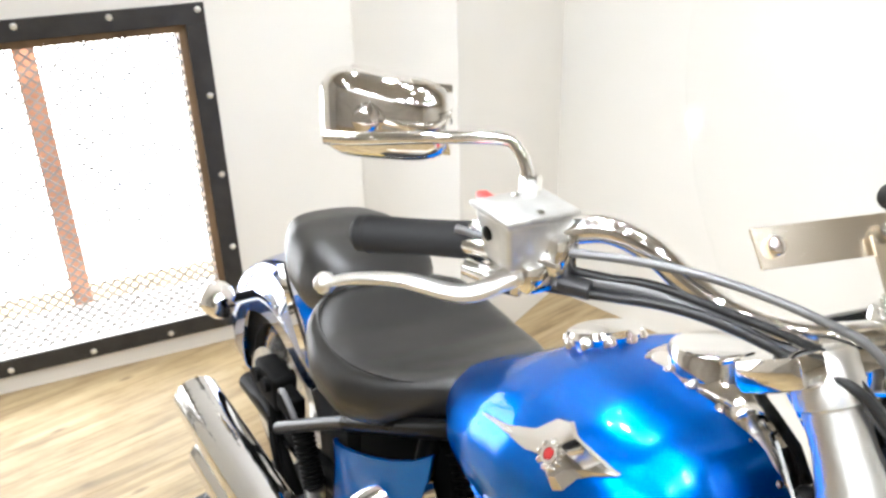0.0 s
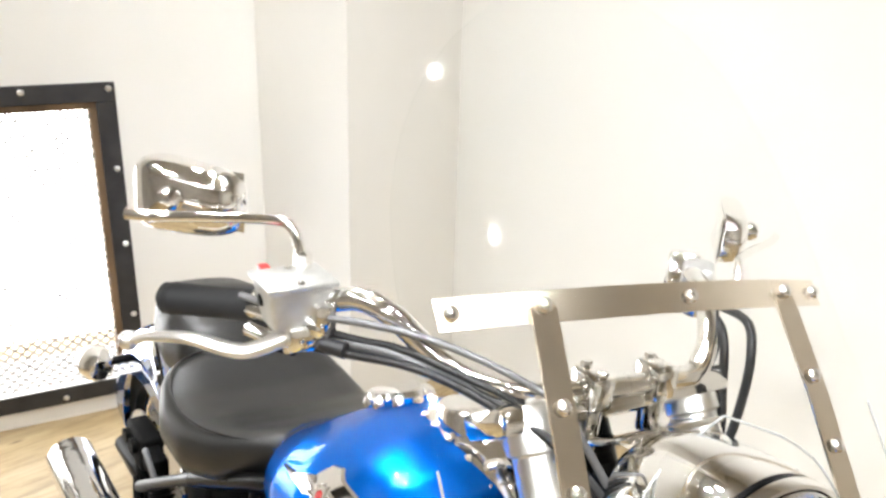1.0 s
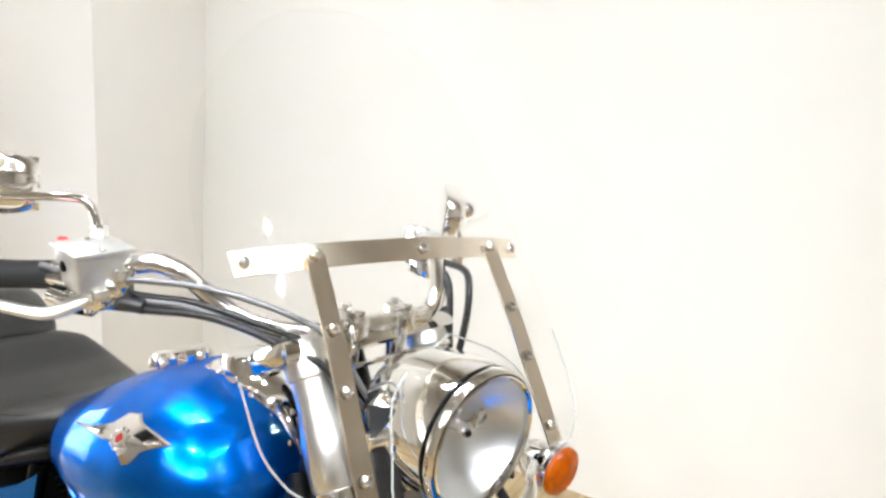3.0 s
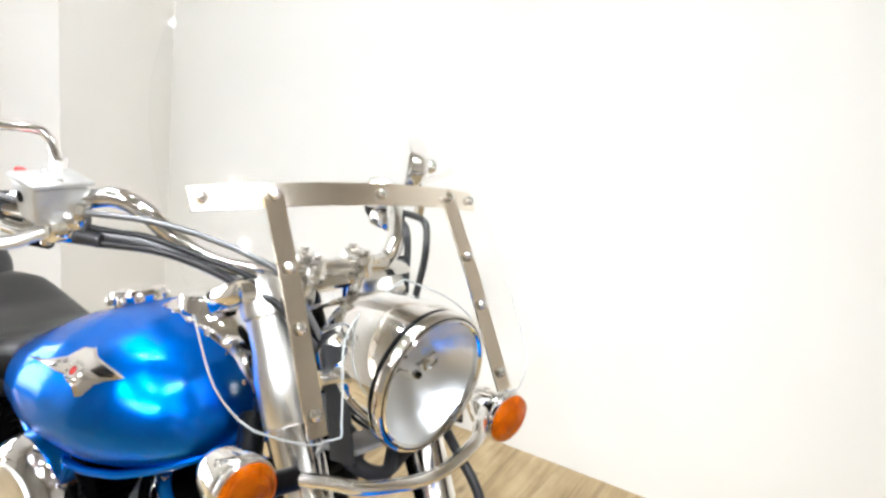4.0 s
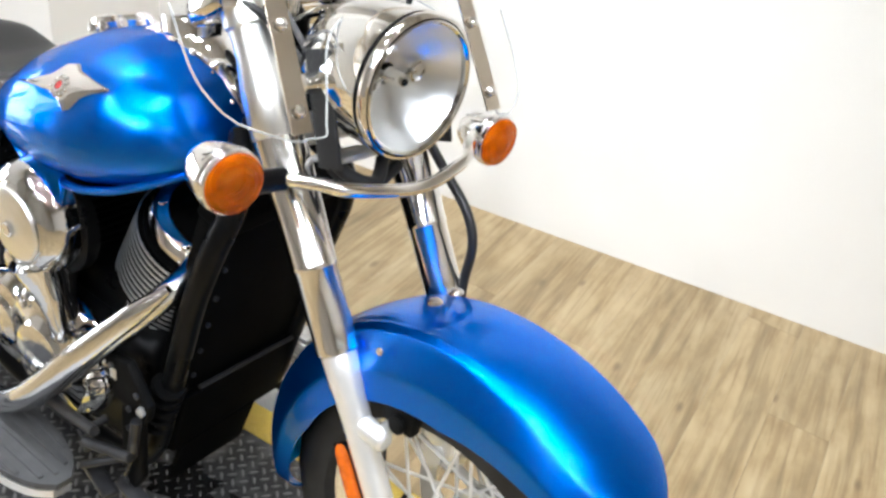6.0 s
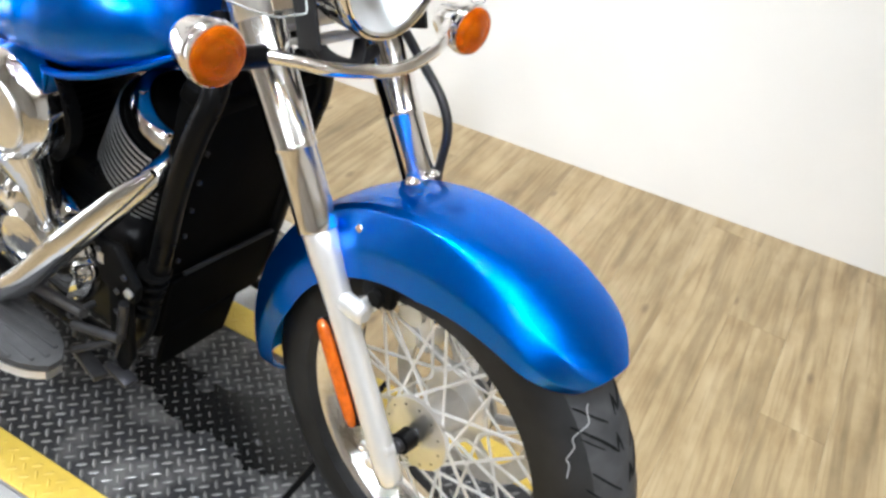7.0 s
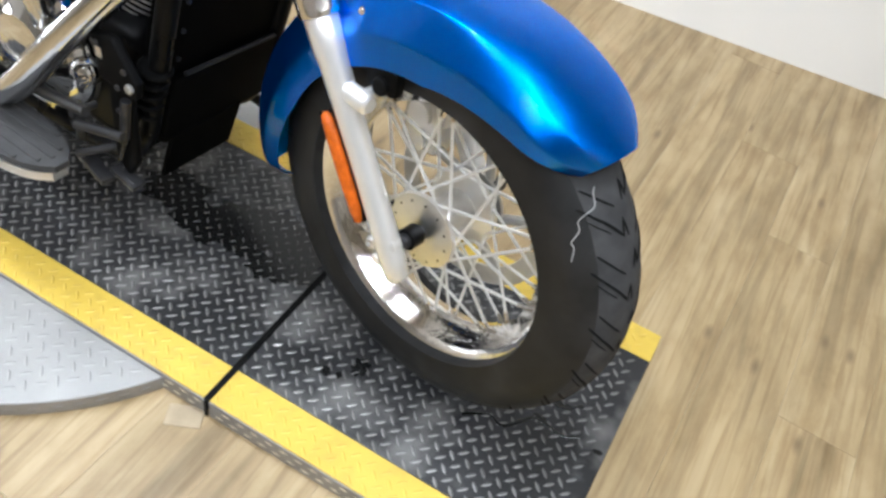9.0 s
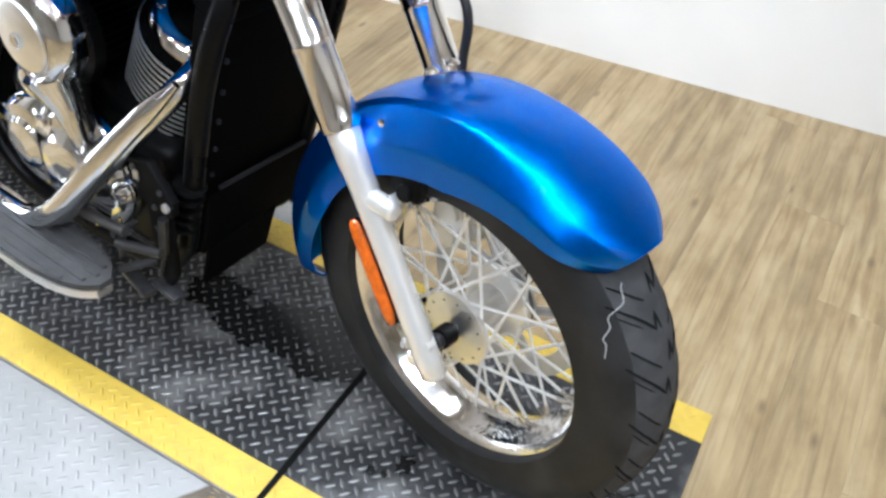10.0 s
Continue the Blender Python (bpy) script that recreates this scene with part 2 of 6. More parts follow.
    br = t.nodes.new("ShaderNodeValToRGB")
    br.color_ramp.elements[0].position, br.color_ramp.elements[0].color = 0.34, (0.78, 0.74, 0.68, 1)
    br.color_ramp.elements[1].position, br.color_ramp.elements[1].color = 0.56, (1, 1, 1, 1)
    bx = t.nodes.new("ShaderNodeMix")
    bx.data_type, bx.blend_type = "RGBA", "MULTIPLY"
    bx.inputs["Factor"].default_value = 1.0
    bm_ = t.nodes.new("ShaderNodeMapping")
    bm_.inputs["Scale"].default_value = (1.6, 0.8, 1)
    t.links.new(add.outputs[0], bm_.inputs[0])
    t.links.new(bm_.outputs[0], bn.inputs["Vector"])
    t.links.new(bn.outputs["Fac"], br.inputs[0])
    t.links.new(gx.outputs["Result"], bx.inputs["A"])
    t.links.new(br.outputs[0], bx.inputs["B"])
    t.links.new(bx.outputs["Result"], kx.inputs["A"])
    kx.inputs["B"].default_value = (0.13, 0.085, 0.045, 1)
    t.links.new(kx.outputs["Result"], b.inputs["Base Color"])
    return m


OAK = wood_mat()


# ---------- mesh helpers ----------
def link(name, bm, material, parent=None, label="", m=None, smooth=True, angle=40):
    """Links a bmesh as one object; smooth faces with sharp edges past the angle."""
    if m is not None:
        bm.transform(m)
    bmesh.ops.recalc_face_normals(bm, faces=bm.faces)
    if smooth:
        for f in bm.faces:
            f.smooth = True
        for e in bm.edges:
            if len(e.link_faces) == 2 and e.calc_face_angle(0) > radians(angle):
                e.smooth = False
    me = bpy.data.meshes.new(name)
    bm.to_mesh(me)
    bm.free()
    me.materials.append(material)
    ob = new(name, me)
    if parent is not None:
        # a thing, its part and a sub-part: nothing deeper
        if parent.parent is not None and parent.parent.parent is not None:
            parent = parent.parent
        ob.parent = parent
    if label:
        tagged(ob, label)
    return ob


def part(name, bm, material, parent, label="", m=None, angle=40):
    return link(name, bm, material, parent, label, m, True, angle)


def join(*bms):
    out = bmesh.new()
    for b in bms:
        me = bpy.data.meshes.new("tmp")
        b.to_mesh(me)
        b.free()
        out.from_mesh(me)
        bpy.data.meshes.remove(me)
    return out


def moved(bm, m):
    bm.transform(m)
    return bm


def box(x0, x1, y0, y1, z0, z1, bevel=0.0, seg=2):
    bm = bmesh.new()
    bmesh.ops.create_cube(bm, size=1)
    bm.transform(Matrix.Translation(((x0 + x1) / 2, (y0 + y1) / 2, (z0 + z1) / 2)) @ Matrix.Diagonal((x1 - x0, y1 - y0, z1 - z0, 1)))
    if bevel > 0:
        bmesh.ops.bevel(bm, geom=list(bm.edges), offset=bevel, segments=seg, affect="EDGES", profile=0.5)
    return bm


def loft(rings, closed=True, caps=True):
    """Skins a list of rings (lists of points, all of one length)."""
    bm = bmesh.new()
    vs = [[bm.verts.new(p) for p in ring] for ring in rings]
    n = len(rings[0])
    for a, b in zip(vs, vs[1:]):
        for i in range(n if closed else n - 1):
            j = (i + 1) % n
            bm.faces.new((a[i], a[j], b[j], b[i]))
    if caps and closed:
        bm.faces.new(vs[0][::-1])
        bm.faces.new(vs[-1])
    return bm


def lathe(profile, seg=48, caps=True):
    """Turns a profile of (radius, height) round the z axis."""
    rings = [[(r * math.cos(2 * math.pi * i / seg), r * math.sin(2 * math.pi * i / seg), h) for i in range(seg)] for r, h in profile]
    return loft(rings, True, caps)


def spline(points, n=8):
    """A smooth line through points."""
    p = [Vector(q) for q in points]
    p = [p[0] * 2 - p[1]] + p + [p[-1] * 2 - p[-2]]
    out = []
    for i in range(1, len(p) - 2):
        a, b, c, d = p[i - 1:i + 3]
        for k in range(n):
            t = k / n
            out.append(0.5 * ((2 * b) + (c - a) * t + (2 * a - 5 * b + 4 * c - d) * t * t + (3 * b - a - 3 * c + d) * t ** 3))
    out.append(p[-2])
    return out


def tube(points, radius, seg=12, n=8, smooth=True, flat=1.0):
    """A tube along a smooth line; radius a number or a list, one for each point."""
    line = spline(points, n) if smooth else [Vector(q) for q in points]
    if isinstance(radius, (int, float)):
        radii = [radius] * len(line)
    else:
        step = (len(line) - 1) / (len(radius) - 1)
        radii = [np.interp(i / step, range(len(radius)), radius) for i in range(len(line))]
    rings = []
    side = None
    for i, p in enumerate(line):
        d = (line[min(i + 1, len(line) - 1)] - line[max(i - 1, 0)]).normalized()
        if side is None:
            ref = Vector((0, 0, 1)) if abs(d.z) < 0.9 else Vector((1, 0, 0))
            side = d.cross(ref).normalized()
        side = (side - d * side.dot(d)).normalized()
        up = d.cross(side)
        rings.append([p + (side * math.cos(a) + up * flat * math.sin(a)) * radii[i] for a in (2 * math.pi * k / seg for k in range(seg))])
    return loft(rings)


def along(a, b):
    """A pose at a whose z axis points to b."""
    a, b = Vector(a), Vector(b)
    return Matrix.Translation(a) @ (b - a).to_track_quat("Z", "Y").to_matrix().to_4x4()


def rod(a, b, r, seg=14, r2=None, bevel=0.0):
    h = (Vector(b) - Vector(a)).length
    r2 = r if r2 is None else r2
    prof = [(r - bevel, 0), (r, bevel), (r2, h - bevel), (r2 - bevel, h)] if bevel else [(r, 0), (r2, h)]
    return moved(lathe(prof, seg), along(a, b))


def dome(p, d, r, h, seg=16):
    """A round-headed cap at p, facing d."""
    prof = [(r * math.cos(a), h * math.sin(a)) for a in (math.pi / 2 * k / 5 for k in range(5))] + [(r * 0.05, h)]
    return moved(lathe(prof, seg), along(p, Vector(p) + Vector(d)))


def hexbolt(p, d, r, h):
    return moved(lathe([(r, 0), (r, h * 0.8), (r * 0.85, h)], 6), along(p, Vector(p) + Vector(d)))


def sheet(grid, thick):
    """A shell of a grid of points, with thickness along the normals (inwards)."""
    bm = bmesh.new()
    vs = [[bm.verts.new(p) for p in row] for row in grid]
    for a, b in zip(vs, vs[1:]):
        for i in range(len(a) - 1):
            bm.faces.new((a[i], a[i + 1], b[i + 1], b[i]))
    bmesh.ops.recalc_face_normals(bm, faces=bm.faces)
    bmesh.ops.solidify(bm, geom=list(bm.faces), thickness=thick)
    return bm


def thing(name, label, category, m=None, group="", kind=""):
    ob = new(name)
    if m is not None:
        ob.matrix_world = m
    return tagged(ob, label, category, group, kind)


def setting(name, bm, material, label="", category="", smooth=False):
    ob = link(name, bm, material, None, "", None, smooth)
    return tagged(ob, label, category, "", "structure")

# ---------- the room ----------
def wall_run(name, a, b, h, label, thick=0.15, material=WALL):
    """A wall from a to b in plan, its face on the line and its body to the right of the way."""
    a, b = Vector((*a, 0)), Vector((*b, 0))
    d = (b - a).normalized()
    n = Vector((d.y, -d.x, 0)) * thick
    bm = loft([[a, b, b + n, a + n], [p + Vector((0, 0, h)) for p in (a, b, b + n, a + n)]])
    return setting(name, bm, material, label, "wall")


ROOM_H = 3.3
P_CORNER, P_PIL_IN, P_PIL = (-1.735, 1.508), (-1.57, 0.95), (-2.02, 1.085)
P_WIN_END = (-2.80, -2.0)
wall_run("wall_back", (4.2, 2.06), P_CORNER, ROOM_H, "smooth white painted wall behind the motorcycle")
pier = [P_CORNER, P_PIL_IN, (-2.056, 0.955), (-2.30, 1.30), (-2.05, 1.70)]
setting("wall_pier", loft([[(x, y, z) for x, y in pier] for z in (0, ROOM_H)]), WALL, "cream painted corner pier", "wall")
WIN_D = (Vector((*P_WIN_END, 0)) - Vector((*P_PIL, 0))).normalized()
OUT = Vector((WIN_D.y, -WIN_D.x, 0))
if OUT.x > 0:
    OUT = -OUT
WIN_O = Vector((-2.158, 0.600, 0)) + WIN_D * 0.045
WM = Matrix.Translation(WIN_O) @ Matrix((WIN_D, OUT, (0, 0, 1))).transposed().to_4x4()
WIN_W, WIN_Z0, WIN_Z1 = 1.30, 0.055, 1.050
OFF = (WIN_O - Vector((*P_PIL, 0))).dot(WIN_D)
LEN = (Vector((*P_WIN_END, 0)) - WIN_O).dot(WIN_D)
FR_W = 0.055
# wall with the window opening through it: pieces round the hole, as one mesh
for nm, u0, u1, z0, z1 in (("wall_window_below", -OFF - 0.1, LEN, 0, WIN_Z0 + FR_W), ("wall_window_above", -OFF - 0.1, LEN, WIN_Z1 - FR_W, ROOM_H),
                           ("wall_window_near", -OFF - 0.1, FR_W, WIN_Z0 + FR_W, WIN_Z1 - FR_W), ("wall_window_far", WIN_W - FR_W, LEN, WIN_Z0 + FR_W, WIN_Z1 - FR_W)):
    setting(nm, moved(box(u0, u1, 0.0, 0.12, z0, z1), WM), WALL, "white painted wall round the caged window", "wall")
# two unseen walls, their tone set for what chrome and lacquer reflect
wall_run("wall_far_end", P_WIN_END, (-2.80, -4.2), ROOM_H, "unseen taupe wall past the window", 0.15, DARKWALL)
wall_run("wall_front", (-2.80, -4.2), (4.2, -4.2), ROOM_H, "unseen taupe wall facing the motorcycle", 0.15, DARKWALL)
wall_run("wall_right_end", (4.2, -4.2), (4.2, 2.06), ROOM_H, "white painted end wall")
setting("ceiling", box(-3.2, 4.4, -4.4, 2.3, ROOM_H, ROOM_H + 0.1), CEIL, "grey painted ceiling with round lamps", "ceiling")

# window: iron frame, mesh cage, reveal, daylight behind
window = thing("window_1", "low window in a black iron frame with expanded metal mesh", "window", None, "", "structure")
for nm, u0, u1, z0, z1 in (("frame_rail", 0, WIN_W, WIN_Z1 - 0.055, WIN_Z1), ("frame_rail", 0, WIN_W, WIN_Z0, WIN_Z0 + 0.055),
                           ("frame_stile", 0, 0.055, WIN_Z0 + 0.055, WIN_Z1 - 0.055), ("frame_stile", WIN_W - 0.055, WIN_W, WIN_Z0 + 0.055, WIN_Z1 - 0.055)):
    part(nm, moved(box(u0, u1, -0.008, -0.001, z0, z1, 0.0015, 1), WM), IRON, window)
for nm, u0, u1, z0, z1 in (("reveal", 0.05, 0.075, WIN_Z0 + 0.05, WIN_Z1 - 0.05), ("reveal", 0.05, WIN_W - 0.05, WIN_Z1 - 0.075, WIN_Z1 - 0.05)):
    part(nm, moved(box(u0, u1, 0.0, 0.10, z0, z1), WM), TIMBER, window, "brown timber reveal")
bolts = [(0.018 + 0.225 * k, WIN_Z1 - 0.018) for k in range(6)] + [(0.018 + 0.225 * k, WIN_Z0 + 0.020) for k in range(6)] + [(0.018, WIN_Z1 - 0.018 - 0.236 * k) for k in range(1, 4)]
for u, z in bolts:
    part("bolt", moved(dome((u, -0.008, z), (0, -1, 0), 0.009, 0.006), WM), SATIN, window)


def mesh_panel(u0, u1, z0, z1, v, pu=0.032, pz=0.0145, w=0.0034):
    """Expanded metal: rows of zigzag strands that touch at their peaks."""
    verts, faces = [], []
    rows, cols = int((z1 - z0) / pz), int((u1 - u0) / (pu / 2))
    for j in range(rows):
        base = len(verts)
        for i in range(cols + 1):
            up = ((i + j) % 2) * pz
            u, z = u0 + i * pu / 2, z0 + j * pz + up
            verts += [(u, v, z - w), (u, v, z + w), (u, v + 0.002, z + w)]
        for i in range(cols):
            k = base + 3 * i
            faces += [(k, k + 3, k + 4, k + 1), (k + 1, k + 4, k + 5, k + 2)]
    me = bpy.data.meshes.new("mesh")
    me.from_pydata(verts, [], faces)
    bm = bmesh.new()
    bm.from_mesh(me)
    bpy.data.meshes.remove(me)
    return bm


part("mesh_panel", moved(mesh_panel(0.075, WIN_W - 0.06, WIN_Z0 + 0.055, WIN_Z1 - 0.055, 0.012), WM), MESHM, window, "black expanded metal mesh")
setting("window_post", moved(box(0.445, 0.505, 0.30, 0.36, -0.1, 1.3, 0.004), WM), RUST, "red oxide steel post outside the window", "post")
setting("outside_sill", moved(box(-0.2, 1.6, 0.12, 0.30, -0.1, 0.085), WM), mat("pale_sill", (0.55, 0.54, 0.52), 0.7, var=0.1), "pale sill outside the window", "sill")
setting("outside_jamb", moved(box(-0.2, 0.046, 0.12, 0.30, -0.1, 1.3), WM), mat("pale_jamb", (0.42, 0.42, 0.41), 0.7, var=0.1), "pale jamb outside the window", "jamb")
setting("backdrop_daylight", moved(box(-0.8, 2.2, 0.62, 0.64, -0.2, 2.4), WM), DAY, "white overexposed daylight outside the window", "backdrop")
# ceiling lamps: small round spots, a cluster over the rear of the motorcycle and scattered pairs
# the last lamps, at the right end, are added to brighten the end wall
LAMPS = [(-1.95, 0.35), (-1.70, 0.62), (-1.72, 0.10), (-1.48, 0.32), (-1.20, 0.22), (-0.85, 0.48), (-1.00, 0.10),
         (-0.35, 0.45), (0.35, -0.06), (0.50, -0.40), (-0.30, -0.85), (0.45, 0.40), (0.68, 0.30), (1.5, 0.3), (1.7, -0.6), (2.6, -0.6), (2.4, -1.4),
         (-1.7, -1.5), (-1.5, -1.7), (0.2, -1.9), (0.4, -2.1), (1.9, -2.0), (-0.7, -2.9), (-0.5, -3.1), (1.2, -3.3), (3.2, -1.5), (-2.2, -3.2), (3.3, -0.2), (3.5, -0.9), (3.6, -2.6)]
first = thing("ceiling_lamp", "small round white recessed ceiling spot lamp, lit", "lamp", pose(*LAMPS[0], ROOM_H), "ceiling spot lamps")
part("trim_ring", lathe([(0.070, 0), (0.070, -0.012), (0.052, -0.014), (0.052, 0)], 24), TRIMW, first, "white trim ring")
part("lamp_face", lathe([(0.001, -0.006), (0.050, -0.006), (0.050, -0.004), (0.001, -0.004)], 24), BULB, first, "glowing lamp face")
for x, y in LAMPS[1:]:
    copy_thing(first, pose(x, y, ROOM_H))
for k, (x, y) in enumerate(LAMPS):
    d = bpy.data.lights.new("spot_light", "AREA")
    d.shape, d.size, d.energy, d.color = "DISK", 0.09, SPOT_W[0] if k < 7 else SPOT_W[1], LAMP_TINT
    d.spread = radians(124)
    new("spot_light", d).matrix_world = look((x, y, ROOM_H - 0.02), (x, y, 0))
# track spots: the first added to brighten the pier's side, two aimed past the motorcycle at the wall behind it, three
# at the motorcycle
heads = None
for (x, y), aim, watts, cone in (((2.2, -1.0), (-1.65, 1.2, 0.85), TRACK_W[0] * 1.7, 27), ((0.35, -2.4), (-0.55, 1.6, 0.90), TRACK_W[0], 34), ((1.0, -2.5), (0.25, 1.68, 0.85), TRACK_W[0], 32),
                                 ((-1.2, -2.1), (-0.7, 0.1, 0.75), TRACK_W[1], 46), ((0.0, -2.7), (0.1, 0.1, 0.55), TRACK_W[1], 46), ((1.0, -2.1), (0.38, 0.12, 0.50), TRACK_W[1] * 1.5, 44)):
    place = look((x, y, ROOM_H - 0.16), aim)
    if heads is None:
        heads = thing("track_spot", "black cylindrical track spot on the ceiling, lit", "lamp", place, "track spots")
        part("can", lathe([(0.030, 0.12), (0.050, 0.10), (0.052, -0.05), (0.047, -0.05), (0.046, -0.02), (0.030, 0.12)], 24, False), MATTE, heads, "black lamp can")
        part("stem", rod((0, 0.0, 0.08), (0, 0.17, 0.10), 0.008, 8), MATTE, heads, "black stem")
    else:
        copy_thing(heads, place)
    d = bpy.data.lights.new("track_light", "SPOT")
    d.energy, d.color, d.spot_size, d.spot_blend, d.shadow_soft_size = watts, LAMP_TINT, radians(cone), 0.9, 0.05
    new("track_light", d).matrix_world = place @ Matrix.Translation((0, 0, -0.06))
# two linear lamps near the far side of the room
tube_lamp = None
for x, y in ((-0.2, -3.5), (-0.6, -4.0)):
    if tube_lamp is None:
        tube_lamp = thing("linear_lamp", "long white linear ceiling lamp, lit", "lamp", pose(x, y, ROOM_H), "linear lamps")
        part("housing", box(-0.66, 0.66, -0.05, 0.05, -0.03, 0, 0.004), TRIMW, tube_lamp, "white housing")
        part("diffuser", box(-0.64, 0.64, -0.04, 0.04, -0.036, -0.031, 0.002), TUBE, tube_lamp, "glowing diffuser")
    else:
        copy_thing(tube_lamp, pose(x, y, ROOM_H))

# ---------- floor ----------
setting("floor", box(-3.2, 4.4, -4.4, 2.3, -0.06, -0.004), mat("floor_screed", (0.09, 0.07, 0.05), 0.8, var=0.2), "wood plank floor in pale greyed oak", "floor")
floor_ob = bpy.data.objects["floor"]
PW, PL = 0.152, 1.22
rng = random.Random(4)


def plank_bm(w, l):
    return box(-w / 2 + 0.0002, w / 2 - 0.0002, -l / 2 + 0.0002, l / 2 - 0.0002, -0.004, 0.0, 0.0004, 1)


bm = plank_bm(PW, PL)
me_plank = bpy.data.meshes.new("plank")
bm.to_mesh(me_plank)
bm.free()
me_plank.materials.append(OAK)
FLOOR_TURN = Matrix.Rotation(radians(-2.0), 4, "Z")
rest = []
for i in range(-30, 34):
    off = rng.random() * PL
    for j in range(-5, 4):
        c = FLOOR_TURN @ Vector((i * PW, j * PL + off, 0))
        if not (-3.3 < c.x < 4.5 and -4.9 < c.y < 2.6):
            continue
        if -2.6 < c.x < 2.2 and -1.3 < c.y < 2.4:
            ob = new("plank", me_plank)
            ob.parent = floor_ob
            ob.matrix_world = FLOOR_TURN @ Matrix.Translation((i * PW, j * PL + off, 0))
        else:
            rest.append((i * PW, j * PL + off))
verts, faces = [], []
for x, y in rest:
    k = len(verts)
    w, l = PW / 2 - 0.0008, PL / 2 - 0.0008
    verts += [FLOOR_TURN @ Vector(p) for p in ((x - w, y - l, 0), (x + w, y - l, 0), (x + w, y + l, 0), (x - w, y + l, 0))]
    faces.append((k, k + 1, k + 2, k + 3))
me = bpy.data.meshes.new("planks_outer")
me.from_pydata(verts, [], faces)
me.materials.append(OAK)
ob = new("planks_outer", me)
ob.parent = floor_ob
tagged(ob, "", "", "", "stuff")

# ---------- turntable and track plate ----------
TOP, Y0, Y1, XF, XB = 0.0468, -0.115, 0.470, 0.600, -1.52
STR = 0.072


def lugs(x0, x1, y0, y1, z, pitch=0.0285, l=0.0108, w=0.0030, h=0.0013, keep=None):
    """Raised lens-shaped lugs of diamond plate, turned by turns to either side."""
    verts, faces = [], []
    nx, ny = int((x1 - x0) / pitch), int((y1 - y0) / pitch)
    for i in range(nx * 2):
        for j in range(ny * 2):
            if (i + j) % 2:
                continue
            x, y = x0 + (i + 0.6) * pitch / 2 * 1.0, y0 + (j + 0.6) * pitch / 2
            if x > x1 - l * 0.6 or y > y1 - l * 0.6 or (keep and not keep(x, y)):
                continue
            dx, dy = (0.7071, 0.7071) if (i % 2) else (-0.7071, 0.7071)
            k = len(verts)
            for a, b, c in ((l, 0, 0), (0.4 * l, w, 0), (-0.4 * l, w, 0), (-l, 0, 0), (-0.4 * l, -w, 0), (0.4 * l, -w, 0), (0.45 * l, 0, h), (-0.45 * l, 0, h)):
                verts.append((x + dx * a - dy * b, y + dy * a + dx * b, z + c))
            faces += [(k, k + 1, k + 6), (k + 1, k + 2, k + 7, k + 6), (k + 2, k + 3, k + 7), (k + 3, k + 4, k + 7), (k + 4, k + 5, k + 6, k + 7), (k + 5, k, k + 6)]
    me = bpy.data.meshes.new("lugs")
    me.from_pydata(verts, [], faces)
    b = bmesh.new()
    b.from_mesh(me)
    bpy.data.meshes.remove(me)
    return b


plate = thing("track_plate", "black diamond-plate track with yellow painted edges under the motorcycle", "platform", None, "", "structure")
for x0, x1 in ((0.004, XF), (XB, -0.004)):
    part("deck", box(x0, x1, Y0 + STR, Y1 - STR, 0.0, TOP, 0.001, 1), PLATE, plate, "worn black diamond plate")
    part("edge_stripe", box(x0, x1, Y0, Y0 + STR - 0.0005, 0.0, TOP, 0.001, 1), YELLOW, plate, "yellow painted edge stripe")
    part("edge_stripe", box(x0, x1, Y1 - STR + 0.0005, Y1, 0.0, TOP, 0.001, 1), YELLOW, plate, "yellow painted edge stripe")
    part("edge_skirt", box(x0, x1, Y0 - 0.002, Y0 - 0.0004, 0.0, TOP - 0.003), SILVER, plate, "bare metal edge skirt")
    for y0, y1, m_, nm in ((Y0 + STR, Y1 - STR, LUG, "deck_lugs"), (Y0, Y0 + STR, YELLOW, "stripe_lugs"), (Y1 - STR, Y1, YELLOW, "stripe_lugs")):
        ob = link(nm, lugs(x0, x1, y0, y1, TOP, 0.0285), m_, plate, "", None, False)
        tagged(ob, "", "", "", "stuff")
for x, y, s, ar, sd in ((-0.070, 0.225, 0.062, 0.7, 21), (-0.20, 0.235, 0.070, 0.6, 22), (-0.165, 0.205, 0.060, 0.8, 1), (-0.13, 0.27, 0.050, 0.7, 2), (-0.05, 0.265, 0.040, 1.0, 3), (-0.02, 0.195, 0.035, 0.8, 4), (-0.085, 0.165, 0.045, 0.6, 5), (-0.26, 0.19, 0.075, 0.6, 6), (-0.36, 0.22, 0.08, 0.7, 7),
                        (0.170, 0.080, 0.014, 1.6, 8), (0.125, 0.040, 0.009, 1.2, 9), (0.148, 0.045, 0.006, 1.0, 10), (0.50, 0.215, 0.016, 0.5, 11), (0.475, 0.17, 0.012, 0.6, 12), (0.585, 0.165, 0.010, 0.5, 13)):
    r_ = random.Random(sd)
    lob = [1 + 0.25 * r_.uniform(-1, 1) for _ in range(14)]
    b_ = bmesh.new()
    vs_ = []
    for k in range(56):
        a = 2 * math.pi * k / 56
        u_ = a / (2 * math.pi) * 14
        q = lob[int(u_) % 14] * (1 - u_ % 1) + lob[(int(u_) + 1) % 14] * (u_ % 1)
        rr_ = s * q * (1 + 0.10 * math.sin(9 * a + sd) + 0.06 * math.sin(17 * a))
        vs_.append(b_.verts.new((x + rr_ * math.cos(a), y + rr_ * ar * math.sin(a), TOP + 0.0007 + 0.00002 * sd)))
    b_.faces.new(vs_)
    part("oil_stain", b_, STAIN, plate, "wet black oil stain")
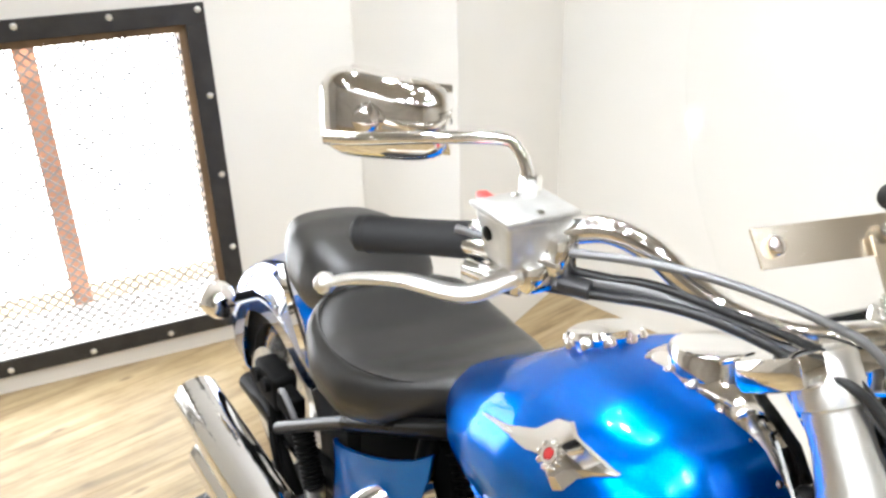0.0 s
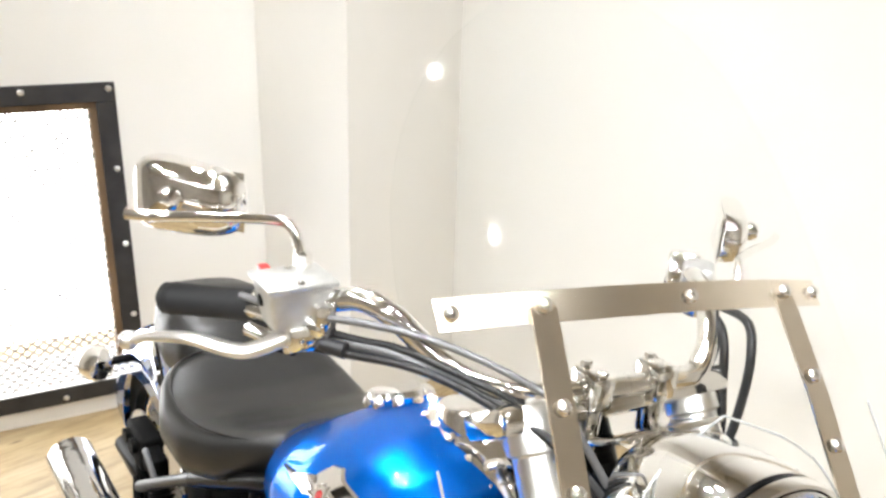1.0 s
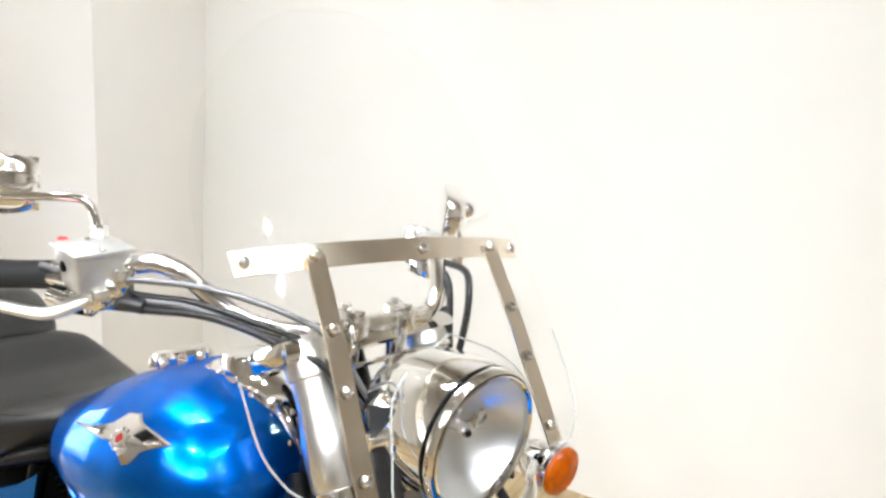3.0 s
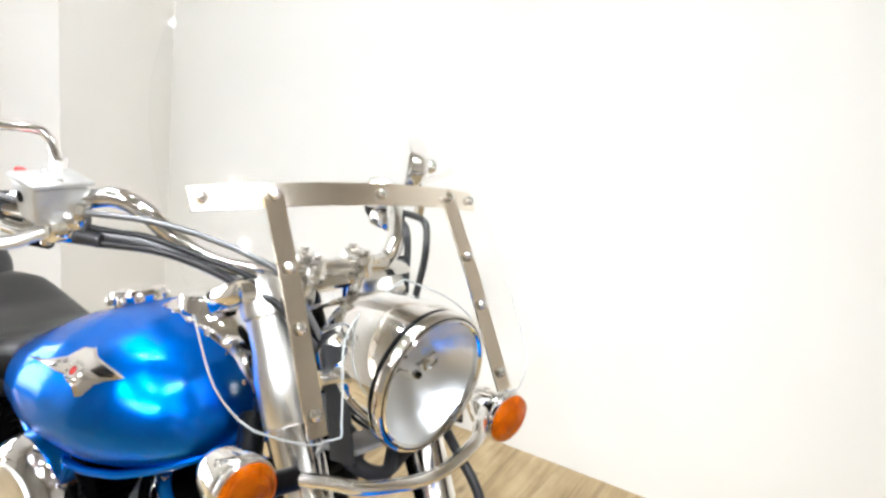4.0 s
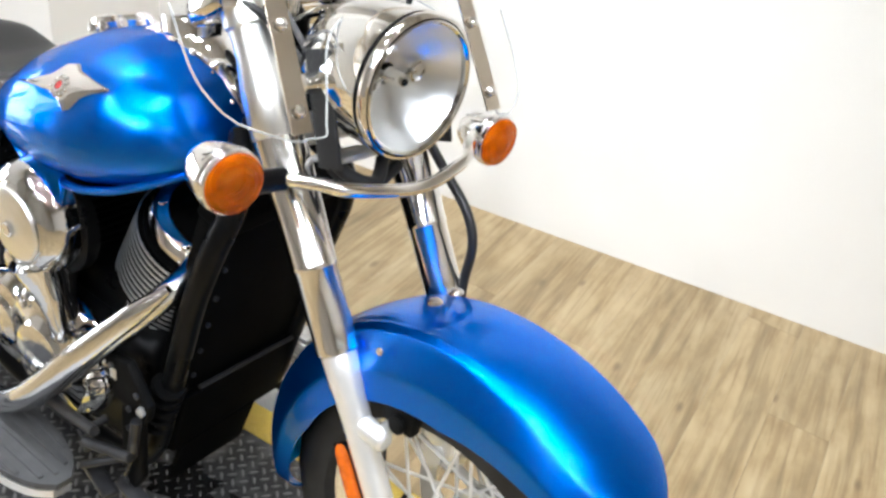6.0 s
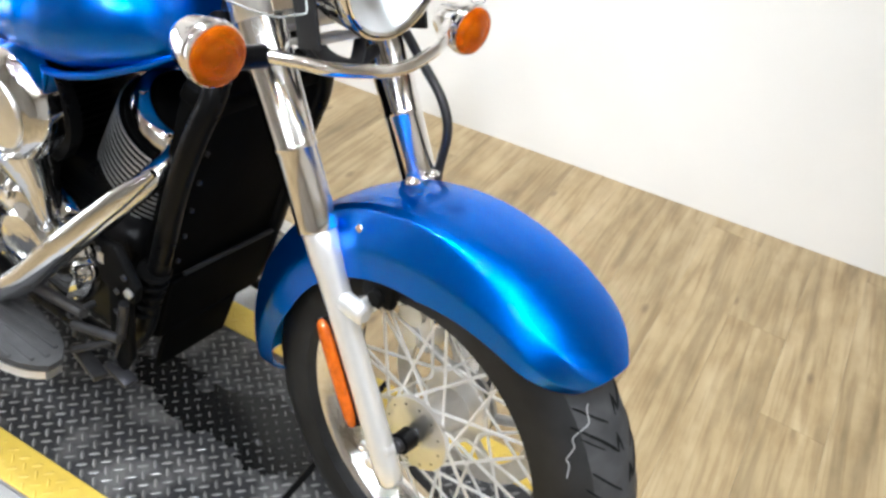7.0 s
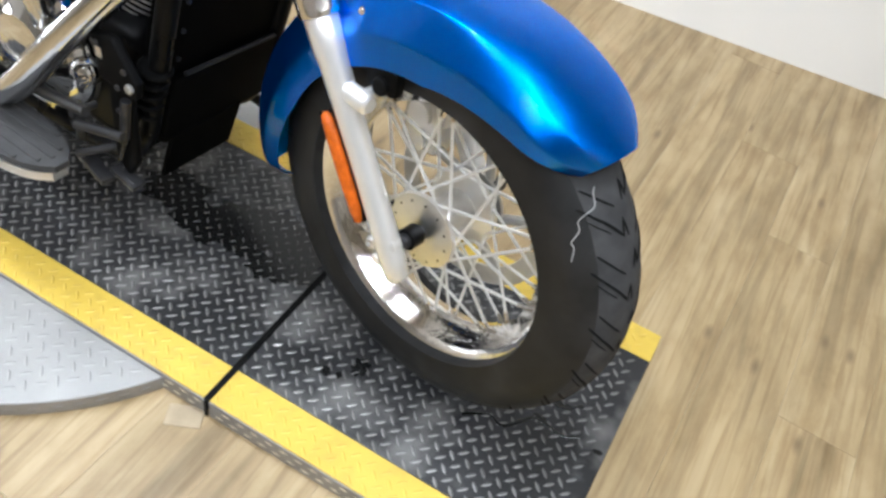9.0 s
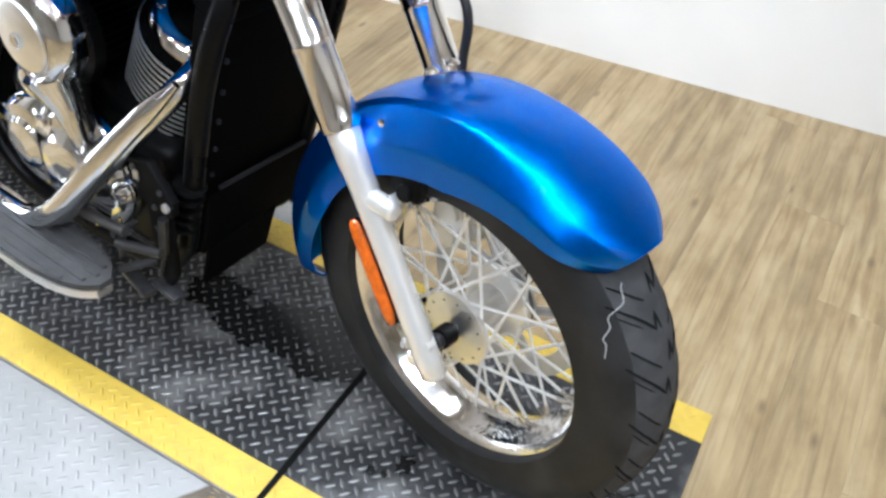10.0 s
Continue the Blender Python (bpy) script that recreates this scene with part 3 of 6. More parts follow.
for pts in ([(0.36, 0.10), (0.40, 0.125), (0.43, 0.12), (0.47, 0.165), (0.52, 0.16), (0.55, 0.175)], [(0.42, 0.20), (0.46, 0.215), (0.50, 0.21), (0.53, 0.235)]):
    part("oil_trickle", tube([(x, y, TOP + 0.0008) for x, y in pts], [0.0035, 0.002, 0.004, 0.002, 0.003], 6, 4, True, 0.25), STAIN, plate, "thin black oil trickle")
for x0, x1 in ((0.012, XF - 0.01), (-1.50, -0.012)):
    verts, faces = [], []
    for i in range(int((x1 - x0) / 0.0285)):
        for z in (0.012, 0.030):
            xx = x0 + 0.0285 * (i + (0.5 if z > 0.02 else 0.0)) + 0.012
            k = len(verts)
            verts += [(xx - 0.010, Y0 - 0.0021, z), (xx, Y0 - 0.0021, z - 0.0035), (xx + 0.010, Y0 - 0.0021, z), (xx, Y0 - 0.0021, z + 0.0035), (xx, Y0 - 0.0036, z)]
            faces += [(k, k + 1, k + 4), (k + 1, k + 2, k + 4), (k + 2, k + 3, k + 4), (k + 3, k, k + 4)]
    me = bpy.data.meshes.new("skirt_lugs")
    me.from_pydata(verts, [], faces)
    me.materials.append(SATIN)
    ob = new("skirt_lugs", me)
    ob.parent = plate
    tagged(ob, "", "", "", "stuff")
part("seam_bar", box(-0.006, 0.006, Y0 - 0.002, Y1, 0.02, TOP + 0.0015, 0.001, 1), MATTE, plate, "dark seam between the plates")
part("shim", moved(box(-0.030, 0.030, -0.020, 0.020, 0.0, 0.003, 0.001, 1), pose(-0.028, -0.140, 0.0, 0, -3, 24)), mat("tan_fibreboard", (0.34, 0.27, 0.18), 0.7, var=0.2), plate, "loose tan shim at the seam")
part("seam_tail", box(-0.004, 0.003, Y0 - 0.006, Y0 - 0.0022, 0.004, TOP, 0.001, 1), MATTE, plate, "dark seam strip folded over the edge")
disc = thing("turntable_disc", "round bare aluminium diamond-plate turntable half under the track", "turntable", None, "", "structure")
DC, DR, DT = (-0.58, 0.17), 0.567, 0.034
part("disc_plate", moved(lathe([(DR - 0.002, 0), (DR, 0.002), (DR, DT - 0.002), (DR - 0.002, DT)], 96), pose(*DC, 0)), SILVER, disc)
ob = link("disc_lugs", lugs(DC[0] - DR, DC[0] + DR, DC[1] - DR, DC[1] + DR, DT, 0.034, 0.0125, 0.0030, 0.0010,
          lambda x, y: math.hypot(x - DC[0], y - DC[1]) < DR - 0.015 and (y < Y0 or y > Y1)), SILVER, disc, "", None, False)
tagged(ob, "", "", "", "stuff")
ob = link("rim_lugs", join(*[moved(lathe([(0.012, 0), (0.007, 0.0012), (0.001, 0.0014)], 6), pose(*DC, 0.017) @ Matrix.Rotation(a, 4, "Z") @ Matrix.Translation((DR, 0, 0)) @ Euler((0, radians(90), 0)).to_matrix().to_4x4() @ Matrix.Diagonal((0.25, 1, 1, 1))) for a in (radians(k * 3.4) for k in range(106))]), SILVER, disc, "", None, False)
tagged(ob, "", "", "", "stuff")

# ---------- motorcycle ----------
# MB: the body (x ahead, y left, z up from the plate under the front axle); MF: the steered front end, from the wheel centre
MB = Matrix.Translation((0.2175, 0.161, TOP)) @ Matrix.Rotation(radians(-6.0), 4, "Z") @ Matrix.Rotation(radians(-3.3), 4, "X")
MF_W = Matrix(((0.9703, 0.2415, 0.0139, 0.2225), (-0.2419, 0.9687, 0.0559, 0.1789), (0.0, -0.0576, 0.9983, 0.3709), (0, 0, 0, 1)))
FRONT = MB.inverted() @ MF_W
bike = thing("motorcycle", "candy blue cruiser motorcycle with chrome trim, upright on the track plate", "motorcycle", MB)
ZY = Euler((radians(90), 0, 0)).to_matrix().to_4x4()     # turns a lathe's z axis to -y


def wheel(parent, m, r_out, half, r_rim, name, spokes=40):
    """Spoked wheel, axle along y."""
    w = new(name)
    w.parent = parent
    prof = []
    rb = r_rim - 0.004
    for k in range(25):
        a = math.pi * k / 24
        y = -half * math.cos(a) * (1.0 if abs(math.cos(a)) < 0.98 else 0.97)
        rr = rb + (r_out - rb) * (math.sin(a) ** 0.62)
        prof.append((rr, y))
    prof += [(rb - 0.004, half * 0.62), (rb - 0.004, -half * 0.62), prof[0]]
    part("tyre", moved(lathe(prof, 96, False), ZY), RUBBER, w, "black road tyre with worn grooves", m)
    # rim: stepped chrome channel
    h = half * 0.74
    rim = [(r_rim, -h), (r_rim + 0.003, -h + 0.003), (r_rim - 0.004, -h + 0.010), (r_rim - 0.016, -h + 0.016), (r_rim - 0.018, -h + 0.030), (r_rim - 0.034, -0.012),
           (r_rim - 0.036, 0), (r_rim - 0.034, 0.012), (r_rim - 0.018, h - 0.030), (r_rim - 0.016, h - 0.016), (r_rim - 0.004, h - 0.010), (r_rim + 0.003, h - 0.003), (r_rim, h),
           (r_rim - 0.004, h), (r_rim - 0.020, h - 0.012), (r_rim - 0.024, h - 0.030), (r_rim - 0.040, 0.010), (r_rim - 0.040, -0.010), (r_rim - 0.024, -h + 0.030), (r_rim - 0.020, -h + 0.012), (r_rim - 0.004, -h), (r_rim, -h)]
    part("rim", moved(lathe(rim, 96, False), ZY), RIMC, w, "chrome rim", m, 75)
    hub = [(0.012, -0.072), (0.020, -0.072), (0.023, -0.068), (0.026, -0.061), (0.034, -0.057), (0.036, -0.0545), (0.040, -0.0545), (0.043, -0.052), (0.058, -0.0515), (0.064, -0.049), (0.064, -0.044), (0.056, -0.041), (0.034, -0.034), (0.030, -0.02), (0.030, 0.02), (0.034, 0.034), (0.060, 0.041), (0.060, 0.050), (0.012, 0.052)]
    part("hub", moved(lathe(hub, 48), ZY), SATIN, w, "machined aluminium hub", m, 25)
    for k in range(12):
        a = 2 * math.pi * k / 12
        part("flange_hole", moved(lathe([(0.0020, 0), (0.0018, 0.0006), (0.0005, 0.0007)], 10), m @ Matrix.Translation((0.050 * math.cos(a), -0.0530, 0.050 * math.sin(a))) @ ZY), DKSTEEL, w)
    for k in range(spokes):
        sgn = -1 if k % 2 == 0 else 1
        a = 2 * math.pi * k / spokes
        lean_ = radians(62) * (1 if (k // 2) % 2 else -1)
        p0 = Vector((0.054 * math.cos(a - lean_ * 0.9), sgn * 0.045, 0.054 * math.sin(a - lean_ * 0.9)))
        p1 = Vector(((r_rim - 0.036) * math.cos(a + lean_ * 0.12), sgn * 0.008, (r_rim - 0.036) * math.sin(a + lean_ * 0.12)))
        sp = part("spoke", rod(p0, p1, 0.0025, 6), SPOKEM, w, "", m)
        part("nipple", rod(p1 - (p1 - p0).normalized() * 0.018, p1, 0.0036, 6), CHROME, sp, "", m)
    return w


RIM_R = 0.225
front_wheel = wheel(bike, FRONT, 0.322, 0.066, RIM_R, "front_wheel")
# tread grooves: shallow slots across the shoulders, in pairs
def tread(r_out, half, r_rim, n=22):
    """Grooves of the tread: a zigzag arm from the middle, two long sipes across the shoulder and a short one between."""
    rb = r_rim - 0.004
    out = []
    for side in (-1, 1):
        for k in range(n):
            a0 = 2 * math.pi * (k + (0.5 if side > 0 else 0)) / n
            for line, width in ((((0.02, 0.02), (0.10, 0.10), (0.16, 0.03), (0.34, 0.075), (0.58, 0.135), (0.80, 0.20)), 0.0021),
                                (((0.22, 0.155), (0.40, 0.190), (0.58, 0.235), (0.70, 0.270)), 0.0014),
                                (((0.42, 0.060), (0.60, 0.100), (0.74, 0.140)), 0.0009)):
                pts = []
                for i in range(len(line) * 3 - 2):
                    q, f = divmod(i, 3)
                    u0, v0 = line[q]
                    u1, v1 = line[min(q + 1, len(line) - 1)]
                    y, ang = side * half * (u0 + (u1 - u0) * f / 3), a0 + v0 + (v1 - v0) * f / 3
                    t_ = math.acos(max(-1, min(1, -y / half)))
                    rr = rb + (r_out - rb) * (math.sin(t_) ** 0.62) + 0.0013
                    pts.append(Vector((rr * math.cos(ang), y, rr * math.sin(ang))))
                b = bmesh.new()
                vs = []
                for i, p in enumerate(pts):
                    d = (pts[min(i + 1, len(pts) - 1)] - pts[max(i - 1, 0)]).normalized()
                    sd = d.cross(Vector((p.x, 0, p.z)).normalized()).normalized() * width * (1.0 if 0 < i < len(pts) - 1 else 0.5)
                    vs.append((b.verts.new(p - sd), b.verts.new(p + sd)))
                for a_, b_ in zip(vs, vs[1:]):
                    b.faces.new((a_[0], a_[1], b_[1], b_[0]))
                out.append(b)
    return out


band = []
for k in range(17):
    y = -0.047 + 0.094 * k / 16
    t_ = math.acos(-y / 0.066)
    band.append((RIM_R - 0.004 + (0.326 - RIM_R) * math.sin(t_) ** 0.62 + 0.0006, y))
part("tread_band", moved(lathe(band + [(r_ - 0.002, y_) for r_, y_ in band[::-1]] + [band[0]], 96, False), ZY), TREAD, front_wheel, "grey worn tread band", FRONT)
for gb in tread(0.322, 0.066, RIM_R):
    part("tread_groove", gb, GROOVE, front_wheel, "", FRONT)
# pale chalk scribble on the tyre's shoulder
chalk = []
for ang, y in ((47.5, -0.030), (46.4, -0.034), (43.6, -0.0368), (42.6, -0.046), (41.4, -0.0537), (39.0, -0.0546), (36.5, -0.060), (34.8, -0.0595), (31.2, -0.0615)):
    t_ = math.acos(-y / 0.066)
    rr = RIM_R - 0.004 + (0.326 - RIM_R) * math.sin(t_) ** 0.62 + 0.0010
    chalk.append((rr * math.cos(radians(ang)), y, rr * math.sin(radians(ang))))
part("chalk_mark", tube(chalk, 0.0009, 6, 3), mat("grey_chalk", (0.30, 0.30, 0.30), 0.8), front_wheel, "grey chalk scribble on the tyre", FRONT)
# brake disc and caliper on the left
part("brake_disc", moved(lathe([(0.118, 0.0), (0.15, 0.0), (0.15, 0.005), (0.118, 0.005), (0.118, 0.0)], 64, False), Matrix.Translation((0, 0.075, 0)) @ ZY), CAST, front_wheel, "drilled steel brake disc", FRONT, 30)
caliper = part("brake_caliper", join(box(-0.165, -0.085, 0.06, 0.125, 0.02, 0.115, 0.014, 3), rod((-0.125, 0.05, 0.045), (-0.125, 0.135, 0.045), 0.022), rod((-0.125, 0.05, 0.09), (-0.125, 0.135, 0.09), 0.022)), LEG, front_wheel, "cast silver brake caliper", FRONT)
part("disc_carrier", moved(lathe([(0.03, 0), (0.06, 0), (0.06, 0.006), (0.03, 0.006), (0.03, 0)], 32, False), Matrix.Translation((0, 0.068, 0)) @ ZY), CAST, front_wheel, "", FRONT, 30)

# fork
FK = Vector((-0.5590, 0, 0.8292))                  # the fork's line upwards
FB = Vector((-0.0075 + 0.674 * -0.030, 0, -0.003))  # its foot near the axle


def fk(s, y, dx=0.0):
    """A point s metres up the fork's line."""
    return FB + FK * s + Vector((dx, y, 0))


fork = new("front_fork")
fork.parent = bike
for y in (-0.103, 0.112):
    FB = Vector((-0.0177 if y < 0 else -0.0277, 0, 0.0 if y < 0 else -0.003))
    prof = [(0.012, -0.066), (0.019, -0.058), (0.0205, -0.03), (0.0200, 0.02), (0.0190, 0.10), (0.0200, 0.20), (0.0215, 0.26), (0.0235, 0.275), (0.0240, 0.322), (0.020, 0.330)]
    part("lower_leg", moved(lathe(prof, 28), along(fk(0, y), fk(1, y))), LEG, fork, "pale satin lower fork leg", FRONT)
    prof = [(0.0255, 0.318), (0.0280, 0.320), (0.0288, 0.326), (0.0280, 0.330), (0.0290, 0.43), (0.0298, 0.431), (0.0298, 0.437), (0.0292, 0.438), (0.0335, 0.60), (0.030, 0.602)]
    part("fork_cover", moved(lathe(prof, 32), along(fk(0, y), fk(1, y))), FORKC, fork, "chrome fork cover tube", FRONT)
    prof = [(0.030, 0.60), (0.0335, 0.605), (0.0320, 0.66), (0.0255, 0.70), (0.0250, 0.735), (0.0295, 0.738), (0.0300, 0.776), (0.0270, 0.783), (0.015, 0.788)]
    part("upper_cover", moved(lathe(prof, 32), along(fk(0, y), fk(1, y))), SATIN, fork, "satin upper fork tube with cap", FRONT)
    part("fender_boss", join(rod(fk(0.225, y * 1.0, 0.0), fk(0.225, y * 0.98, 0.054), 0.0165, 18, 0.015, 0.004), rod(fk(0.235, y * 0.98, 0.046), fk(0.235, y * 0.80, 0.046), 0.010)), LEG, fork, "fender mounting boss", FRONT)
    part("axle_clamp", join(rod((-0.010, y - 0.012, -0.004), (-0.010, y + 0.012, -0.004), 0.017, 24, bevel=0.004), rod((-0.034, y - 0.015, -0.012), (-0.034, y + 0.015, -0.012), 0.0095, 16, bevel=0.002), rod((-0.020, y - 0.015, -0.036), (-0.020, y + 0.015, -0.036), 0.0095, 16, bevel=0.002)), LEG, fork, "cast axle clamp", FRONT)
    part("pinch_bolt", hexbolt((-0.034, y + math.copysign(0.015, y), -0.012), (0, math.copysign(1, y), 0), 0.006, 0.005), CHROME, fork, "", FRONT)
    sgn_ = math.copysign(1, y)
    rmat = Matrix(((0.8292, 0, -0.5590, 0), (0, 1, 0, 0), (0.5590, 0, 0.8292, 0), (0, 0, 0, 1)))
    rm = Matrix.Translation(fk(0.045, y + sgn_ * 0.021) + Vector((-0.024 * 0.829, 0, -0.024 * 0.559))) @ rmat @ Matrix.Rotation(sgn_ * radians(-28), 4, "Z")
    refl = part("reflector", moved(loft([[(0.0098 * w_ * math.cos(a), 0.0065 * w_ * math.sin(a), z_) for a in (2 * math.pi * k / 20 for k in range(20))] for z_, w_ in ((-0.012, 0.25), (-0.008, 0.6), (0.004, 0.9), (0.03, 1.0), (0.12, 1.0), (0.14, 0.92), (0.149, 0.7), (0.153, 0.3))]), rm), REFLECT, fork, "long amber side reflector", FRONT)
    part("reflector_backing", moved(box(-0.0095, 0.0150, -0.003 - 0.004 * sgn_, 0.003 - 0.004 * sgn_, -0.013, 0.155, 0.0025), rm), BLACK, refl, "", FRONT)
part("axle", rod((0.0, -0.092, 0.0), (0.0, 0.14, 0.0), 0.0115, 20, bevel=0.002), DKSTEEL, fork, "steel axle", FRONT)
part("spacer", rod((0.0, -0.082, 0.0), (0.0, -0.060, 0.0), 0.017, 20), BLACK, fork, "dark axle spacer", FRONT)
part("lower_clamp", moved(box(-0.040, 0.030, -0.115, 0.115, -0.020, 0.020, 0.010), Matrix.Translation(fk(0.60, 0, 0)) @ Matrix.Rotation(radians(-34), 4, "Y")), CAST, fork, "cast lower fork clamp", FRONT)
part("top_clamp", moved(box(-0.035, 0.045, -0.15, 0.15, -0.016, 0.016, 0.010), Matrix.Translation(fk(0.760, 0, -0.015)) @ Matrix.Rotation(radians(-34), 4, "Y")), CHROME, fork, "chrome top fork clamp", FRONT)
part("steering_stem", rod(fk(0.56, 0, -0.06), fk(0.765, 0, -0.06), 0.028, 20), BLACK, fork, "", FRONT)

# front fender: an arched shell round the tyre
def fender_bm(r, half, a0, a1, crown, drop, thick=0.002, n=80, m=88, x0=0.0, z0=0.0, flare=0.0):
    grid = []
    for i in range(n + 1):
        f = i / n
        a = radians(a0 + (a1 - a0) * f)
        taper = (1.0 - 0.12 * max(0, (f - 0.86) / 0.14) ** 2 - 0.10 * max(0, (0.15 - f) / 0.15) ** 2) * math.sqrt(1 - 0.72 * max(0, (0.085 - f) / 0.085) ** 2) * math.sqrt(1 - 0.55 * max(0, (f - 0.955) / 0.045) ** 2)
        row = []
        for j in range(m + 1):
            u = -1 + 2 * j / m
            y = half * taper * math.copysign(min(1.0, abs(u) * 1.18) ** 0.9, u)
            fall = crown * abs(u) ** 2.2 + drop(f) * max(0, (abs(u) - 0.62) / 0.38) ** 1.2
            rr = r - fall + 0.0015 * math.exp(-((abs(u) - 0.50) / 0.030) ** 2) * max(0.0, min(1.0, (f - 0.2) / 0.3))
            row.append((x0 + rr * math.cos(a), y, z0 + rr * math.sin(a)))
        grid.append(row)
    return sheet(grid, thick)


front_fender = part("front_fender", fender_bm(0.359, 0.093, 51, 197, 0.031, lambda f: 0.012 + 0.058 * min(1, f / 0.30) ** 0.8 * (1 - 0.45 * max(0, (f - 0.75) / 0.25))), BLUE, bike, "deep candy blue front fender", FRONT)
part("fender_bolt", dome((-0.123, -0.02, 0.354), (-0.35, 0, 0.93), 0.010, 0.008), CHROME, front_fender, "", FRONT)
part("fender_bolt", dome((-0.123, 0.02, 0.354), (-0.35, 0, 0.93), 0.010, 0.008), CHROME, front_fender, "", FRONT)
part("fender_rivet", dome((-0.136, -0.092, 0.300), (0, -1, 0.1), 0.0055, 0.004), CHROME, front_fender, "", FRONT)
for sg in (-1, 1):
    part("fender_stay", join(box(-0.118, -0.062, sg * 0.080 - 0.010, sg * 0.080 + 0.010, 0.205, 0.262, 0.007), rod((-0.085, sg * 0.098, 0.218), (-0.085, sg * 0.070, 0.218), 0.013, 16, bevel=0.002)), MATTE, front_fender, "black fender stay with clamp", FRONT)
part("fender_bracket", box(-0.165, -0.10, -0.068, 0.068, 0.235, 0.30, 0.006), BLACK, front_fender, "black fender bracket", FRONT)

# headlamp
MIRROR = mat("lamp_mirror", (0.95, 0.94, 0.92), 0.30, 1.0, bump=0.35, bscale=60)
HL = Vector((-0.2216, -0.0159, 0.6014))
HA = Vector((1.0, 0.0, 0.03)).normalized()
headlamp = new("headlamp")
headlamp.parent = bike
hm = FRONT @ along(HL, HL + HA) @ Matrix.Scale(0.87, 4)
prof = [(0.012, -0.185), (0.045, -0.178), (0.075, -0.150), (0.093, -0.105), (0.1005, -0.055), (0.1015, -0.022), (0.1015, -0.012), (0.098, -0.011)]
part("shell", lathe(prof, 56, False), CHROME, headlamp, "chrome bowl", hm, 30)
part("gasket", lathe([(0.0995, -0.0115), (0.1005, -0.0105), (0.1005, -0.0075), (0.098, -0.0065), (0.0975, -0.0115)], 56, False), BLACK, headlamp, "dark seam ring", hm)
part("bezel", lathe([(0.0985, -0.006), (0.1025, -0.003), (0.1030, 0.003), (0.1000, 0.008), (0.0965, 0.009), (0.0955, 0.006), (0.0985, -0.006)], 64, False), CHROME, headlamp, "chrome bezel ring", hm)
part("bezel_groove", lathe([(0.0985, 0.000), (0.0955, 0.0062), (0.0940, 0.0062), (0.0940, 0.0), (0.0985, 0.0)], 64, False), BLACK, headlamp, "dark groove between the rings", hm)
part("inner_ring", lathe([(0.0945, 0.002), (0.0942, 0.0095), (0.0920, 0.0115), (0.0885, 0.0085), (0.0885, 0.0), (0.0945, 0.002)], 64, False), CHROME, headlamp, "thin inner chrome ring", hm)
bowl = [(0.016, -0.060), (0.034, -0.054), (0.050, -0.045), (0.064, -0.034), (0.075, -0.022), (0.083, -0.010), (0.089, 0.0)]
part("reflector_bowl", lathe(bowl, 56, False), MIRROR, headlamp, "mirror reflector bowl", hm, 40)
part("bulb_shield", moved(lathe([(0.001, 0.018), (0.007, 0.017), (0.011, 0.012), (0.012, 0.0), (0.012, -0.012)], 24), Matrix.Translation((0, 0, -0.040))), CHROME, headlamp, "round bulb shield", hm)
part("bulb_tip", moved(lathe([(0.005, 0.0), (0.0045, 0.003), (0.001, 0.004)], 14), Matrix.Translation((0, 0, -0.022))), BLACK, headlamp, "", hm)
part("shield_bracket", box(-0.086, 0.086, -0.003, 0.003, -0.052, -0.046, 0.001), CHROME, headlamp, "chrome shield bracket", hm)
for sx in (-1, 1):
    part("shield_slot", moved(lathe([(0.016, 0), (0.016, 0.006), (0.012, 0.007), (0.012, 0)], 24, False), Matrix.Translation((sx * 0.042, 0.004, -0.044))), CHROME, headlamp, "", hm)
part("lens", lathe([(0.090, 0.004), (0.085, 0.012), (0.06, 0.020), (0.03, 0.024), (0.001, 0.025)], 48), LENS, headlamp, "clear domed lens", hm)
for sg in (-1, 1):
    part("mount_ear", rod((-0.30, sg * 0.075 - 0.01, 0.590), (-0.30, sg * 0.112 - 0.01, 0.590), 0.012), CHROME, headlamp, "", FRONT)

# front turn signals on a bowed chrome bar
sigbar = new("signal_bar")
sigbar.parent = bike
part("bar_tube", tube([(x - 0.0097, y - 0.0045, z + 0.004) for x, y, z in ((-0.255, -0.175, 0.497), (-0.225, -0.13, 0.492), (-0.205, -0.10, 0.486), (-0.195, -0.04, 0.476), (-0.195, 0.0, 0.470), (-0.195, 0.04, 0.472), (-0.205, 0.10, 0.484), (-0.225, 0.13, 0.492), (-0.250, 0.175, 0.497))], 0.0088, 14), CHROME, sigbar, "bowed chrome bar", FRONT)


def signal(parent, p, d, m, r=0.033):
    s = new("turn_signal")
    s.parent = parent
    k = m @ along(p, Vector(p) + Vector(d))
    part("housing", lathe([(0.010, -0.055), (0.022, -0.052), (0.032, -0.035), (0.0365, -0.010), (0.0378, -0.004), (0.0366, -0.001), (0.0378, 0.002), (0.0372, 0.006), (0.034, 0.007)], 36), CHROME, s, "chrome cup", k)
    part("lens", lathe([(0.0345, 0.002), (0.0352, 0.008), (0.0335, 0.013), (0.027, 0.0165), (0.025, 0.0155), (0.018, 0.0195), (0.016, 0.0185), (0.008, 0.0205), (0.001, 0.021)], 26), AMBER, s, "ribbed amber lens", k, 12)
    part("stalk", rod((0, 0.0, -0.02), (0.0, 0.0, -0.05), 0.012), BLACK, s, "", k)
    return s


